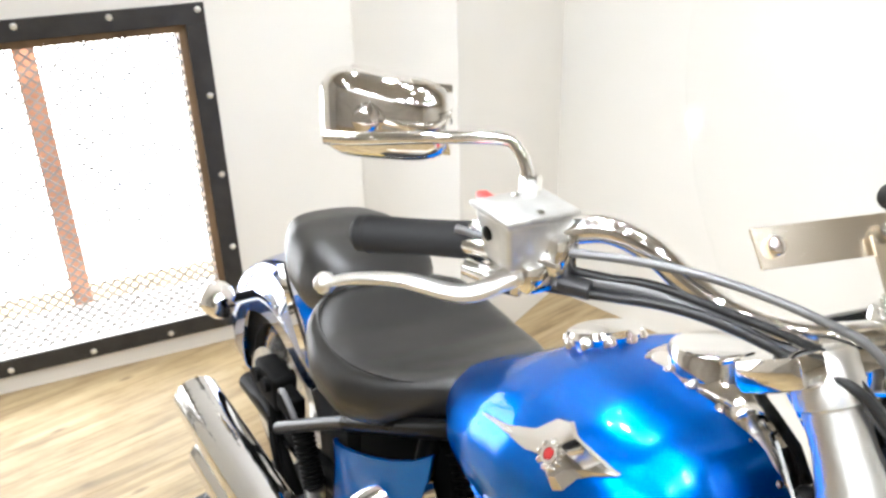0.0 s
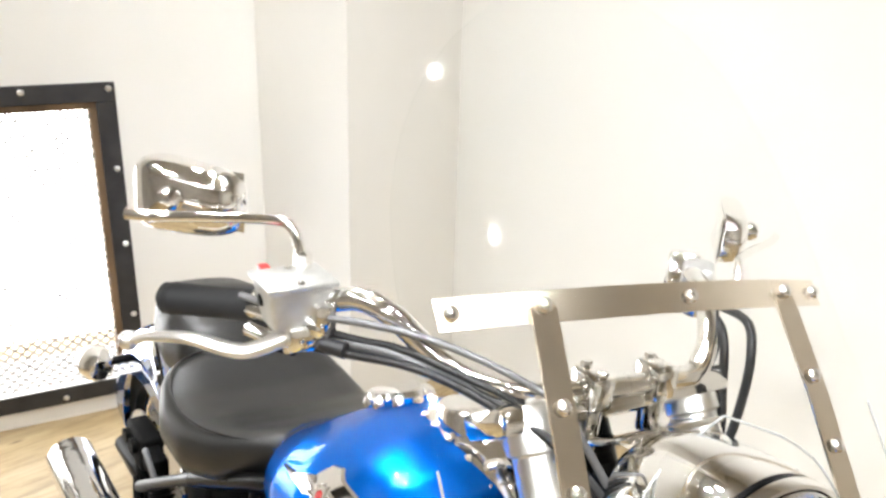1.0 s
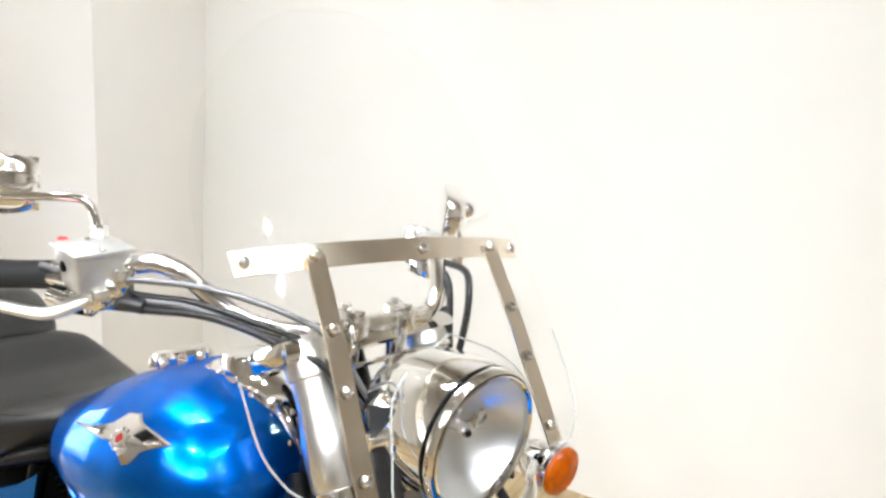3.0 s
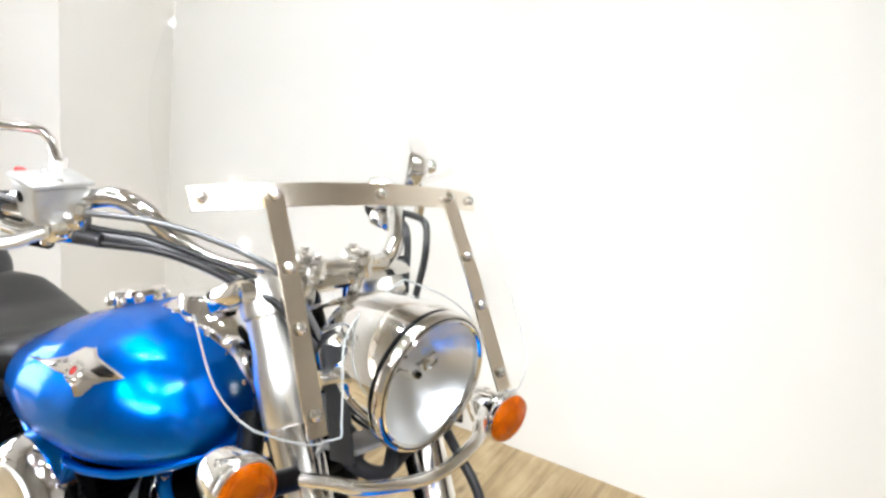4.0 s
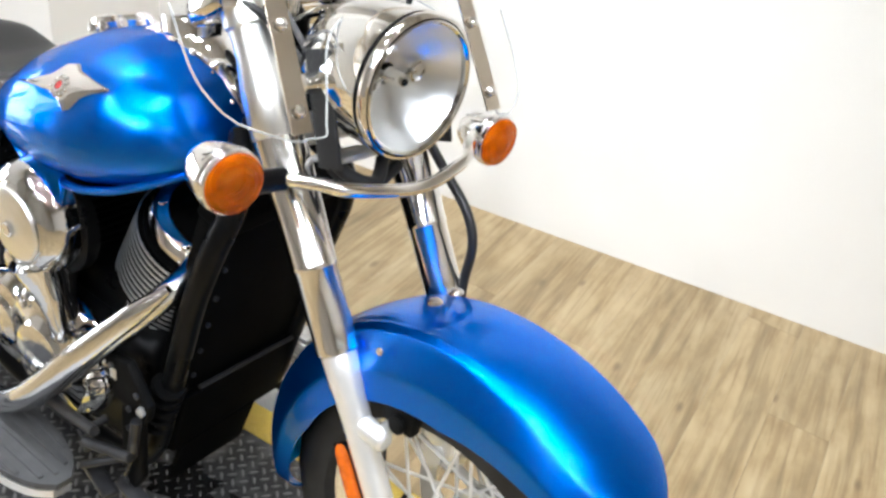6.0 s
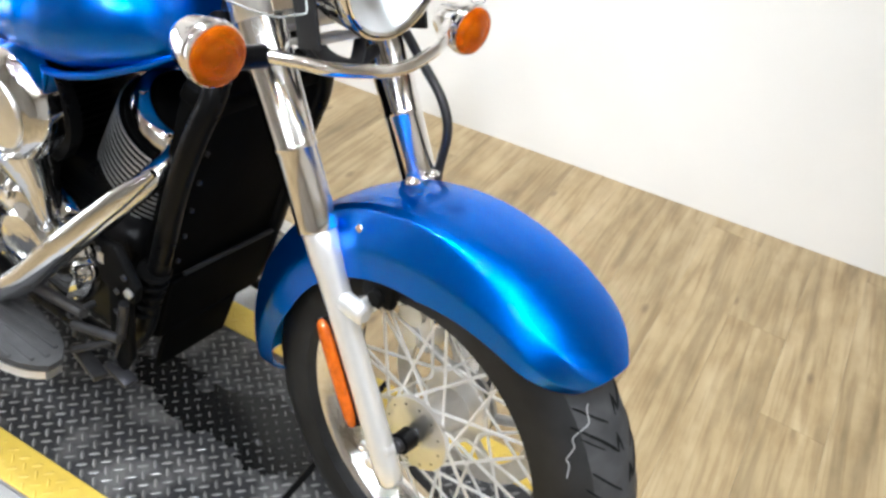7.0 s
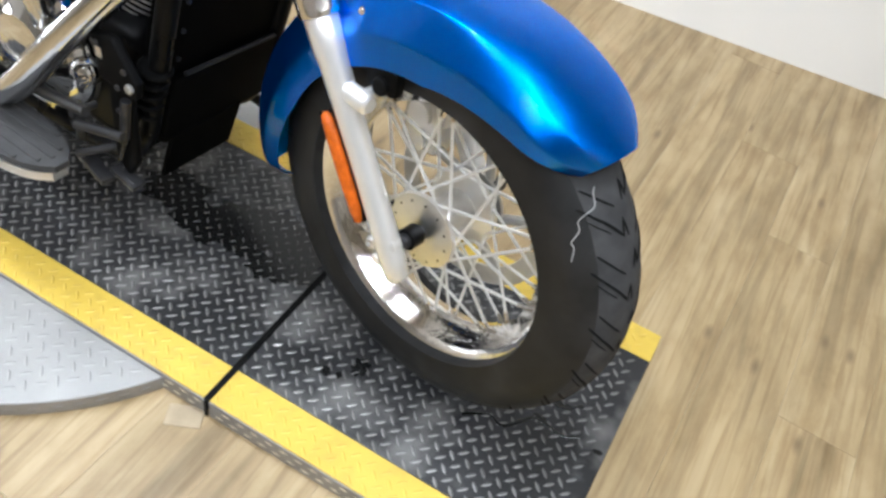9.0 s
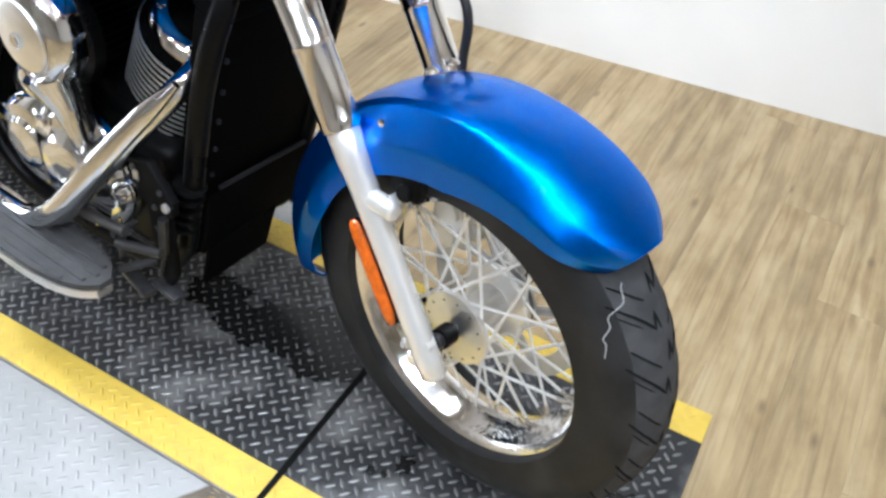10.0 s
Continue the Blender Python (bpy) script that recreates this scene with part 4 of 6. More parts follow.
for y, sx, sz in ((-0.2436, -0.2515, 0.5176), (0.1815, -0.2354, 0.491)):
    signal(bike, (sx, y, sz), (0.985, 0.0, 0.0), FRONT)
    part("signal_stem", rod((-0.262, math.copysign(0.165, y), 0.497), (-0.262, math.copysign(0.205, y), 0.501), 0.014, 16), BLACK, sigbar, "black rubber stem", FRONT)

# windshield: clear sheet on chrome straps
def ws(y, s, out=0.0):
    """A point on the screen: y across from its middle, s up its slope from the cross strap."""
    return Vector((-0.394 - 0.605 * s - 0.60 * y * y + out * 0.796, y + 0.018, 0.784 - 0.010 * max(0.0, 1 + min(s, 0.0) / 0.12) - 0.075 * y - 0.35 * y * y + 0.796 * s + out * 0.605))


windshield = new("windshield")
windshield.parent = bike
rows = []
for j in range(49):
    s = -0.290 + 0.625 * j / 48
    if s > 0:
        half_o = 0.272 * math.sqrt(max(0.0, 1 - (s / 0.337) ** 2.2))
    else:
        half_o = 0.272 if s > -0.19 else 0.180 + 0.092 * math.sqrt(max(0, 1 - ((-s - 0.19) / 0.101) ** 2))
    rows.append((s, max(half_o, 0.006)))


def shield_piece(lo, hi, cut):
    g = []
    for s, h in rows:
        if s < lo - 1e-6 or s > hi + 1e-6:
            continue
        a, b = cut(s, h)
        g.append([ws(a + (b - a) * k / 10, s) for k in range(11)])
    return g


def cutout(s):
    """Half width of the notch round the headlamp."""
    return float(np.interp(-s, [0.125, 0.135, 0.149, 0.167, 0.20, 0.254, 0.29], [0.0, 0.045, 0.070, 0.102, 0.123, 0.140, 0.153]))


g_top = shield_piece(-0.125, 0.34, lambda s, h: (-h, h))
part("screen", sheet(g_top, 0.004), CLEAR, windshield, "clear polycarbonate screen", FRONT)
for sg in (-1, 1):
    g = shield_piece(-0.30, -0.115, lambda s, h: (sg * min(cutout(s), h - 0.005), sg * h))
    part("screen_wing", sheet(g, 0.004), CLEAR, windshield, "clear lower wing", FRONT)
    part("wing_edge", tube([r[0] for r in g[::-2]] + [g[0][0], g[0][5]] + [r[-1] for r in g[::2]], 0.0013, 6, 2), EDGE, windshield, "polished edge of the wing", FRONT)
part("top_edge", tube([r[0] for r in g_top[::2]] + [g_top[-1][5]] + [r[-1] for r in g_top[::-2]], 0.0012, 6, 2), CLEAR, windshield, "", FRONT)


def strap(pts, w, across, thick=0.0022):
    g = []
    for p, c in zip(pts, across):
        g.append([p - c * w, p - c * w * 0.5, p, p + c * w * 0.5, p + c * w])
    return sheet(g, thick)


UPS = Vector((-0.605, 0, 0.796))
hy = [-0.248 + 0.474 * k / 24 for k in range(25)]
part("cross_strap", strap([ws(y, 0.0, 0.006) for y in hy], 0.0145, [UPS] * 25), STRAP, windshield, "long polished cross strap", FRONT)
for sg in (-1, 1):
    yy = [sg * (0.156 + (0.028 if sg < 0 else -0.012) * k / 12) - (0.0 if sg < 0 else 0.012) for k in range(13)]
    ss = [0.0 - 0.285 * k / 12 for k in range(13)]
    part("upright_strap", strap([ws(a, b, 0.009) for a, b in zip(yy, ss)], 0.0135, [Vector((0, 1, 0.0))] * 13), STRAP, windshield, "polished upright strap", FRONT)
    for k in (0, 4, 7, 11):
        part("strap_screw", dome(ws(yy[k], ss[k], 0.012), (0.8, 0, 0.6), 0.0075, 0.005), CHROME, windshield, "", FRONT)
for y in (-0.236, 0.002, 0.212):
    part("strap_screw", dome(ws(y, 0.0, 0.009), (0.8, 0, 0.6), 0.0075, 0.005), CHROME, windshield, "", FRONT)

# handlebar
handlebar = new("handlebar")
handlebar.parent = bike
for sg, nm in ((-1, "right"), (1, "left")):
    def H(x, y, z):
        return Vector((x, sg * y + 0.002, z - 0.06 * sg * y - 0.006))
    line = [H(-0.437, 0, 0.668), H(-0.437, 0.06, 0.668), H(-0.439, 0.098, 0.670), H(-0.455, 0.130, 0.695), H(-0.505, 0.170, 0.722), H(-0.575, 0.222, 0.722), H(-0.635, 0.268, 0.706), H(-0.685, 0.308, 0.692)]
    if sg < 0:
        line = [H(-0.437, 0, 0.668), H(-0.440, 0.07, 0.666), (-0.463, -0.121, 0.663), (-0.500, -0.151, 0.667), (-0.533, -0.179, 0.688), (-0.560, -0.202, 0.712), (-0.588, -0.226, 0.723), (-0.616, -0.249, 0.714), (-0.648, -0.278, 0.694), H(-0.685, 0.308, 0.684)]
    part("bar_half", tube(line, 0.0127, 16), CHROME, handlebar, "chrome handlebar half", FRONT)
    g0, g1 = H(-0.676, 0.300, 0.690 - (0.0 if sg > 0 else 0.014)), H(-0.772, 0.392, 0.676 - (0.045 if sg > 0 else 0.022))
    gm = FRONT @ along(g0, g1)
    grip = part("grip", lathe([(0.017, 0.0), (0.0195, 0.003), (0.0185, 0.012), (0.0175, 0.06), (0.0185, 0.118), (0.0195, 0.122), (0.018, 0.126)], 28), GRIP, handlebar, "black rubber grip", gm)
    part("bar_end", lathe([(0.018, 0.126), (0.018, 0.134), (0.012, 0.140)], 24), GRIP, grip, "", gm)
    sw = part("switch_box", moved(box(-0.021, 0.021, -0.023, 0.023, -0.048, -0.004, 0.007), along(g0, g1)), CHROME, handlebar, "chrome switch housing", FRONT)
    for k in range(3):
        part("switch_button", moved(box(-0.006, 0.006, -0.005, 0.005, -0.003, 0.003, 0.002), Matrix.Translation(g0 + Vector((0.03 - 0.012 * k, sg * -0.014, 0.022)))), BLACK, sw)
    piv = H(-0.632, 0.292, 0.660)
    lever = [piv + Vector((0.020, sg * -0.030, 0.004)), piv, piv + Vector((-0.012, sg * 0.045, -0.016)), piv + Vector((-0.050, sg * 0.090, -0.012)), piv + Vector((-0.088, sg * 0.122, -0.022)), piv + Vector((-0.112, sg * 0.146, -0.034))]
    part("lever", tube(lever, [0.012, 0.015, 0.012, 0.010, 0.0085, 0.0075], 14, 8, True, 0.65), SATIN, handlebar, "satin aluminium lever", FRONT)
    part("lever_ball", moved(lathe([(0.001, -0.011), (0.007, -0.009), (0.011, -0.003), (0.011, 0.003), (0.007, 0.009), (0.001, 0.011)], 16), Matrix.Translation(lever[-1])), SATIN, handlebar, "", FRONT)
    part("lever_perch", join(moved(box(-0.024, 0.024, -0.020, 0.020, -0.014, 0.014, 0.006), Matrix.Translation(piv + Vector((0.005, sg * -0.012, 0.006)))), rod(piv + Vector((0, 0, -0.018)), piv + Vector((0, 0, 0.02)), 0.006)), CHROME, handlebar, "chrome lever perch", FRONT)
    rs = part("riser", join(rod(H(-0.437, 0.042, 0.60), H(-0.437, 0.042, 0.655), 0.012, 18, 0.015), moved(box(-0.021, 0.021, -0.015, 0.015, -0.020, 0.020, 0.008), Matrix.Translation(H(-0.437, 0.042, 0.670)))), CHROME, handlebar, "chrome riser clamp", FRONT)
    for dx in (-0.013, 0.013):
        part("clamp_bolt", hexbolt(H(-0.437 + dx, 0.042, 0.689), (0, 0, 1), 0.006, 0.006), CHROME, rs, "", FRONT)
part("left_perch", moved(box(-0.026, 0.026, -0.020, 0.020, -0.018, 0.018, 0.008), Matrix.Translation((-0.610, 0.262, 0.690)) @ Matrix.Rotation(radians(-45), 4, "Z")), CAST, handlebar, "cast clutch perch", FRONT)

# brake reservoir and mirrors
RV = Matrix.Translation((-0.634, -0.286, 0.718)) @ Matrix.Rotation(radians(4), 4, "Z")
cup = [[(sx * k, sy * k2, z) for sx, sy in ((-0.030, -0.037), (0.030, -0.037), (0.030, 0.037), (-0.030, 0.037))] for z, k, k2 in ((-0.034, 0.62, 0.66), (-0.028, 0.72, 0.74), (0.014, 0.93, 0.95))]
cup = loft(cup)
bmesh.ops.bevel(cup, geom=list(cup.edges), offset=0.004, segments=3, affect="EDGES", profile=0.5)
resv = part("brake_reservoir", moved(cup, RV), CAST, handlebar, "cast aluminium brake fluid reservoir", FRONT)
part("sight_glass", moved(lathe([(0.007, 0.0), (0.007, 0.002), (0.005, 0.003), (0.001, 0.003)], 16), RV @ along((-0.008, -0.031, -0.004), (-0.008, -0.060, -0.004))), BLACK, resv, "dark sight glass", FRONT)
part("reservoir_cap", moved(box(-0.032, 0.032, -0.039, 0.039, 0.0145, 0.021, 0.003), RV), CAST, resv, "", FRONT)
for dx in (-0.022, 0.022):
    part("cap_screw", dome((-0.630 + dx, -0.286, 0.741), (0, 0, 1), 0.004, 0.002, 10), CHROME, resv, "", FRONT)
part("master_cylinder", join(rod((-0.690, -0.318, 0.686), (-0.600, -0.262, 0.690), 0.0125, 16, 0.0115, 0.003), rod((-0.672, -0.322, 0.668), (-0.640, -0.300, 0.664), 0.009, 12), moved(box(-0.016, 0.016, -0.012, 0.012, -0.018, 0.018, 0.005), Matrix.Translation((-0.612, -0.262, 0.698)))), CHROME, handlebar, "chrome master cylinder body", FRONT)
part("banjo_bolt", join(rod((-0.604, -0.262, 0.672), (-0.580, -0.246, 0.672), 0.009, 12), hexbolt((-0.604, -0.262, 0.672), (-0.8, -0.5, 0.0), 0.010, 0.010)), DKSTEEL, handlebar, "banjo bolt", FRONT)
for px, py, pz in ((-0.676, -0.316, 0.704), (-0.690, -0.312, 0.690), (-0.668, -0.300, 0.712)):
    part("throttle_elbow", rod((px, py, pz), (px + 0.055, py + 0.042, pz - 0.006), 0.006, 12, 0.0045), CHROME, handlebar, "chrome throttle cable elbow", FRONT)
part("brake_switch_body", moved(box(-0.016, 0.014, -0.008, 0.008, -0.010, 0.008, 0.003), Matrix.Translation((-0.655, -0.285, 0.652)) @ Matrix.Rotation(radians(40), 4, "Z")), BLACK, handlebar, "black brake light switch", FRONT)
part("kill_switch", moved(box(-0.012, 0.012, -0.006, 0.006, 0, 0.012, 0.003), Matrix.Translation((-0.668, -0.306, 0.727))), RED, handlebar, "red kill switch", FRONT)


def mirror(sg):
    mir = new("mirror")
    mir.parent = bike
    K = lambda x, y, z: Vector((x + (0.075 if sg > 0 else 0), sg * y + (0.04 if sg > 0 else 0), z - (0.075 if sg > 0 else 0)))
    base = K(-0.655, 0.269, 0.741)
    part("stem", tube([base, K(-0.660, 0.272, 0.762), K(-0.668, 0.277, 0.778), K(-0.680, 0.290, 0.785), K(-0.705, 0.350, 0.785), K(-0.728, 0.405, 0.783), K(-0.744, 0.432, 0.783)], [0.0065, 0.006, 0.0055, 0.0055, 0.0058, 0.0062, 0.0066], 12), CHROME, mir, "bent chrome stem", FRONT)
    part("stem_nut", moved(lathe([(0.010, -0.006), (0.010, 0.014), (0.008, 0.016)], 6), Matrix.Translation(base)), CHROME, mir, "", FRONT)
    c = K(-0.772, 0.363, 0.788)
    lat = Vector((-0.74, sg * 0.67, 0.0)).normalized()
    up = Vector((0, 0, 1))
    nrm = Vector((0.67, sg * 0.74, 0.0)).normalized()
    mm = FRONT @ Matrix.Translation(c) @ Matrix((lat, up, nrm)).transposed().to_4x4()
    rings = []
    for d, k in ((-0.014, 0.95), (-0.012, 1.0), (0.0, 1.0), (0.010, 0.95), (0.018, 0.82), (0.023, 0.58), (0.026, 0.28), (0.0265, 0.05)):
        ring = []
        for i in range(44):
            a = 2 * math.pi * i / 44
            cx = math.copysign(abs(math.cos(a)) ** 0.5, math.cos(a))
            sy = math.copysign(abs(math.sin(a)) ** 0.5, math.sin(a))
            ring.append((cx * 0.068 * k, sy * 0.041 * k * (1 + 0.13 * cx), d))
        rings.append(ring)
    part("shell", loft(rings), CHROME, mir, "chrome mirror back", mm, 50)
    part("mirror_glass", box(-0.062, 0.062, -0.034, 0.034, -0.0165, -0.0145, 0.0005), CHROME, mir, "", mm)
    part("ball_joint", moved(lathe([(0.012, -0.004), (0.0145, 0.004), (0.0145, 0.012), (0.010, 0.020), (0.001, 0.022)], 20), Matrix.Translation((0.004, 0.004, 0.020))), CHROME, mir, "chrome ball joint", mm)
    return mir


mirror(-1)
mirror(1)

# cables and hoses from the bar to the head
for pts, r, mt, lab in (
        ([(-0.681, -0.329, 0.704), (-0.629, -0.285, 0.698), (-0.591, -0.253, 0.704), (-0.540, -0.212, 0.709), (-0.491, -0.169, 0.704), (-0.440, -0.127, 0.690), (-0.405, -0.098, 0.670), (-0.37, -0.06, 0.60)], 0.0040, GREYCABLE, "thin grey throttle cable"),
        ([(-0.670, -0.309, 0.694), (-0.615, -0.263, 0.684), (-0.577, -0.231, 0.683), (-0.545, -0.204, 0.685), (-0.497, -0.164, 0.675), (-0.434, -0.111, 0.654), (-0.39, -0.07, 0.60)], 0.0042, CABLE, "thin black throttle cable"),
        ([(-0.634, -0.289, 0.664), (-0.585, -0.249, 0.668), (-0.532, -0.204, 0.673), (-0.490, -0.168, 0.666), (-0.444, -0.130, 0.648), (-0.405, -0.100, 0.632), (-0.37, -0.06, 0.57)], 0.0050, CABLE, "black brake hose"),
        ([(-0.590, -0.240, 0.676), (-0.550, -0.208, 0.678), (-0.510, -0.174, 0.668), (-0.460, -0.130, 0.650), (-0.410, -0.090, 0.620), (-0.38, -0.05, 0.57)], 0.0070, GREYCABLE, "grey switch wire sleeve"),
        ([(-0.505, 0.175, 0.700), (-0.448, 0.145, 0.692), (-0.429, 0.14, 0.629), (-0.416, 0.135, 0.580), (-0.40, 0.11, 0.50)], 0.0052, CABLE, "black clutch cable"),
        ([(-0.50, 0.18, 0.705), (-0.43, 0.155, 0.716), (-0.405, 0.142, 0.690), (-0.402, 0.14, 0.640), (-0.402, 0.13, 0.580), (-0.40, 0.10, 0.50)], 0.0052, CABLE, "black looped wire sleeve"),
        ([(-0.30, 0.120, 0.47), (-0.267, 0.13, 0.435), (-0.219, 0.132, 0.397), (-0.194, 0.130, 0.355), (-0.190, 0.124, 0.29), (-0.17, 0.11, 0.20)], 0.0075, CABLE, "black brake hose beside the fork")):
    part("cable", tube(pts, r, 10), mt, bike, lab, FRONT)

# plates round the lamp: cowl panel and nacelle bracket
part("cowl_panel", moved(box(-0.055, 0.055, -0.060, 0.060, -0.003, 0.003, 0.002), Matrix.Translation((-0.405, 0.005, 0.625)) @ Matrix.Rotation(radians(-33), 4, "Y")), CHROME, bike, "bent chrome cowl panel", FRONT)
part("nacelle", box(-0.42, -0.34, -0.045, 0.045, 0.515, 0.59, 0.012), MATTE, bike, "dark lamp bracket box", FRONT)
for pts in ([(-0.36, -0.03, 0.52), (-0.30, -0.06, 0.475), (-0.26, -0.03, 0.455), (-0.27, 0.03, 0.47)], [(-0.34, -0.05, 0.53), (-0.27, -0.075, 0.49), (-0.245, -0.035, 0.47), (-0.28, 0.01, 0.49)]):
    part("wire_loom", tube(pts, 0.009, 10), GRIP, bike, "dark grey wire loom under the lamp", FRONT)
part("loom_plate", moved(box(-0.035, 0.030, -0.07, 0.01, -0.004, 0.004, 0.003), Matrix.Translation((-0.285, -0.01, 0.492)) @ Matrix.Rotation(radians(-22), 4, "Y")), CAST, bike, "cast plate under the lamp", FRONT)
for sg in (-1, 1):
    part("lamp_stay", moved(box(-0.020, 0.020, -0.003, 0.003, -0.07, 0.07, 0.002), Matrix.Translation((-0.285, sg * 0.096, 0.560)) @ Matrix.Rotation(radians(-20), 4, "Y")), GRIP, bike, "dark lamp stay", FRONT)

# ---------- tank ----------
tank = new("fuel_tank")
tank.parent = bike
LEAN = Matrix.Translation((0, -0.16, 0.80)) @ Matrix.Rotation(radians(-4.5), 4, "X") @ Matrix.Translation((0, 0.16, -0.80))
tank.matrix_basis = LEAN
TX = [-0.965, -0.94, -0.90, -0.84, -0.76, -0.68, -0.60, -0.54, -0.49, -0.455, -0.435]
TZ = [0.690, 0.715, 0.738, 0.778, 0.833, 0.874, 0.890, 0.884, 0.862, 0.825, 0.780]
TB = [0.672, 0.662, 0.650, 0.640, 0.640, 0.648, 0.664, 0.688, 0.715, 0.740, 0.755]
TW = [0.030, 0.065, 0.100, 0.140, 0.172, 0.190, 0.196, 0.190, 0.168, 0.130, 0.060]
rings = []
for i in range(61):
    x = TX[0] + (TX[-1] - TX[0]) * i / 60
    zt, zb, w = (np.interp(x, TX, v) for v in (TZ, TB, TW))
    zm = zb + (zt - zb) * 0.42
    ring = []
    for k in range(48):
        a = 2 * math.pi * k / 48
        cy, sz = math.cos(a), math.sin(a)
        y = w * math.copysign(abs(cy) ** 0.78, cy)
        z = zm + (zt - zm) * abs(sz) ** 0.90 if sz >= 0 else zm - (zm - zb) * abs(sz) ** 0.75
        ring.append((x, y, z))
    rings.append(ring)
bm = loft(rings)
for _ in range(3):
    bmesh.ops.smooth_vert(bm, verts=bm.verts, factor=0.5, use_axis_x=True, use_axis_y=True, use_axis_z=True)
part("tank_shell", bm, BLUE, tank, "deep candy blue teardrop tank", None, 60)
rim_pts = [(x, -np.interp(x, TX, TW) * 0.80, np.interp(x, TX, TB) + 0.012) for x in np.linspace(-0.93, -0.435, 24)]
part("seam_flange", tube(rim_pts + [(-0.424, 0, 0.724)] + [(x, -y, z) for x, y, z in rim_pts[::-1]], 0.006, 8, 2), BLUE, tank, "rolled blue seam flange")
part("cap_collar", moved(lathe([(0.040, -0.03), (0.037, -0.008), (0.034, 0.002)], 36, False), Matrix.Translation((-0.722, -0.012, 0.850)) @ Matrix.Rotation(radians(-22), 4, "Y")), BLUE, tank, "blue neck under the cap")
cap = part("filler_cap", moved(lathe([(0.036, -0.008), (0.037, 0.004), (0.042, 0.006), (0.044, 0.012), (0.042, 0.020), (0.034, 0.024), (0.014, 0.026), (0.001, 0.026)], 40), Matrix.Translation((-0.722, -0.012, 0.850)) @ Matrix.Rotation(radians(-22), 4, "Y")), CHROME, tank, "chrome filler cap", None, 30)
for k in range(10):
    a = 2 * math.pi * k / 10
    part("cap_knurl", moved(lathe([(0.008, -0.006), (0.0085, 0.0), (0.007, 0.006), (0.004, 0.009), (0.001, 0.010)], 10), Matrix.Translation((-0.722, -0.012, 0.850)) @ Matrix.Rotation(radians(-22), 4, "Y") @ Matrix.Translation((0.041 * math.cos(a), 0.041 * math.sin(a), 0.008))), CHROME, cap)
# dash console running ahead of the cap
dash = [[(x, y * w, z) for y, z in ((-1, zt - 0.018), (-0.9, zt - 0.002), (-0.6, zt + h), (0, zt + h * 1.25), (0.6, zt + h), (0.9, zt - 0.002), (1, zt - 0.018), (0, zt - 0.02))] for x, w, zt, h in
        ((-0.665, 0.030, 0.866, 0.006), (-0.63, 0.052, 0.873, 0.020), (-0.58, 0.062, 0.876, 0.028), (-0.53, 0.058, 0.866, 0.026), (-0.48, 0.045, 0.838, 0.018), (-0.44, 0.025, 0.800, 0.006))]
console = part("dash_console", loft(dash), CHROME, tank, "chrome dash console", None, 60)
part("speedometer", moved(lathe([(0.046, -0.01), (0.047, 0.012), (0.044, 0.018), (0.040, 0.016)], 36), Matrix.Translation((-0.585, 0, 0.898)) @ Matrix.Rotation(radians(-14), 4, "Y")), CHROME, console, "speedometer ring")
part("dial", moved(lathe([(0.0395, 0.0155), (0.001, 0.0155)], 36), Matrix.Translation((-0.585, 0, 0.898)) @ Matrix.Rotation(radians(-14), 4, "Y")), BLACK, console, "dark dial")
for k in range(6):
    x = -0.64 + 0.034 * k
    for sg in (-1, 1):
        part("console_stud", dome((x, sg * np.interp(x, [-0.665, -0.58, -0.48, -0.44], [0.026, 0.050, 0.036, 0.02]), np.interp(x, [-0.665, -0.63, -0.58, -0.53, -0.48, -0.44], [0.868, 0.882, 0.889, 0.877, 0.846, 0.80])), (0, sg * 0.5, 1), 0.006, 0.005, 10), CHROME, console)
for k in range(5):
    a = 2 * math.pi * k / 5
    part("carrier_arm", rod((0.055 * math.cos(a), 0.071, 0.055 * math.sin(a)), (0.122 * math.cos(a + 0.3), 0.074, 0.122 * math.sin(a + 0.3)), 0.008, 8), CAST, front_wheel, "", FRONT)

# emblem on the tank side: pointed chrome star with a red heart
def tank_side(x, z, sg, lift):
    zt, zb, w = (float(np.interp(x, TX, v)) for v in (TZ, TB, TW))
    zm = zb + (zt - zb) * 0.42
    f = min(1.0, max(0.0, (z - zm) / (zt - zm)))
    sz = f ** (1 / 0.90)
    return Vector((x, sg * (w * math.sqrt(max(0, 1 - sz * sz)) ** 0.78 + lift), z))


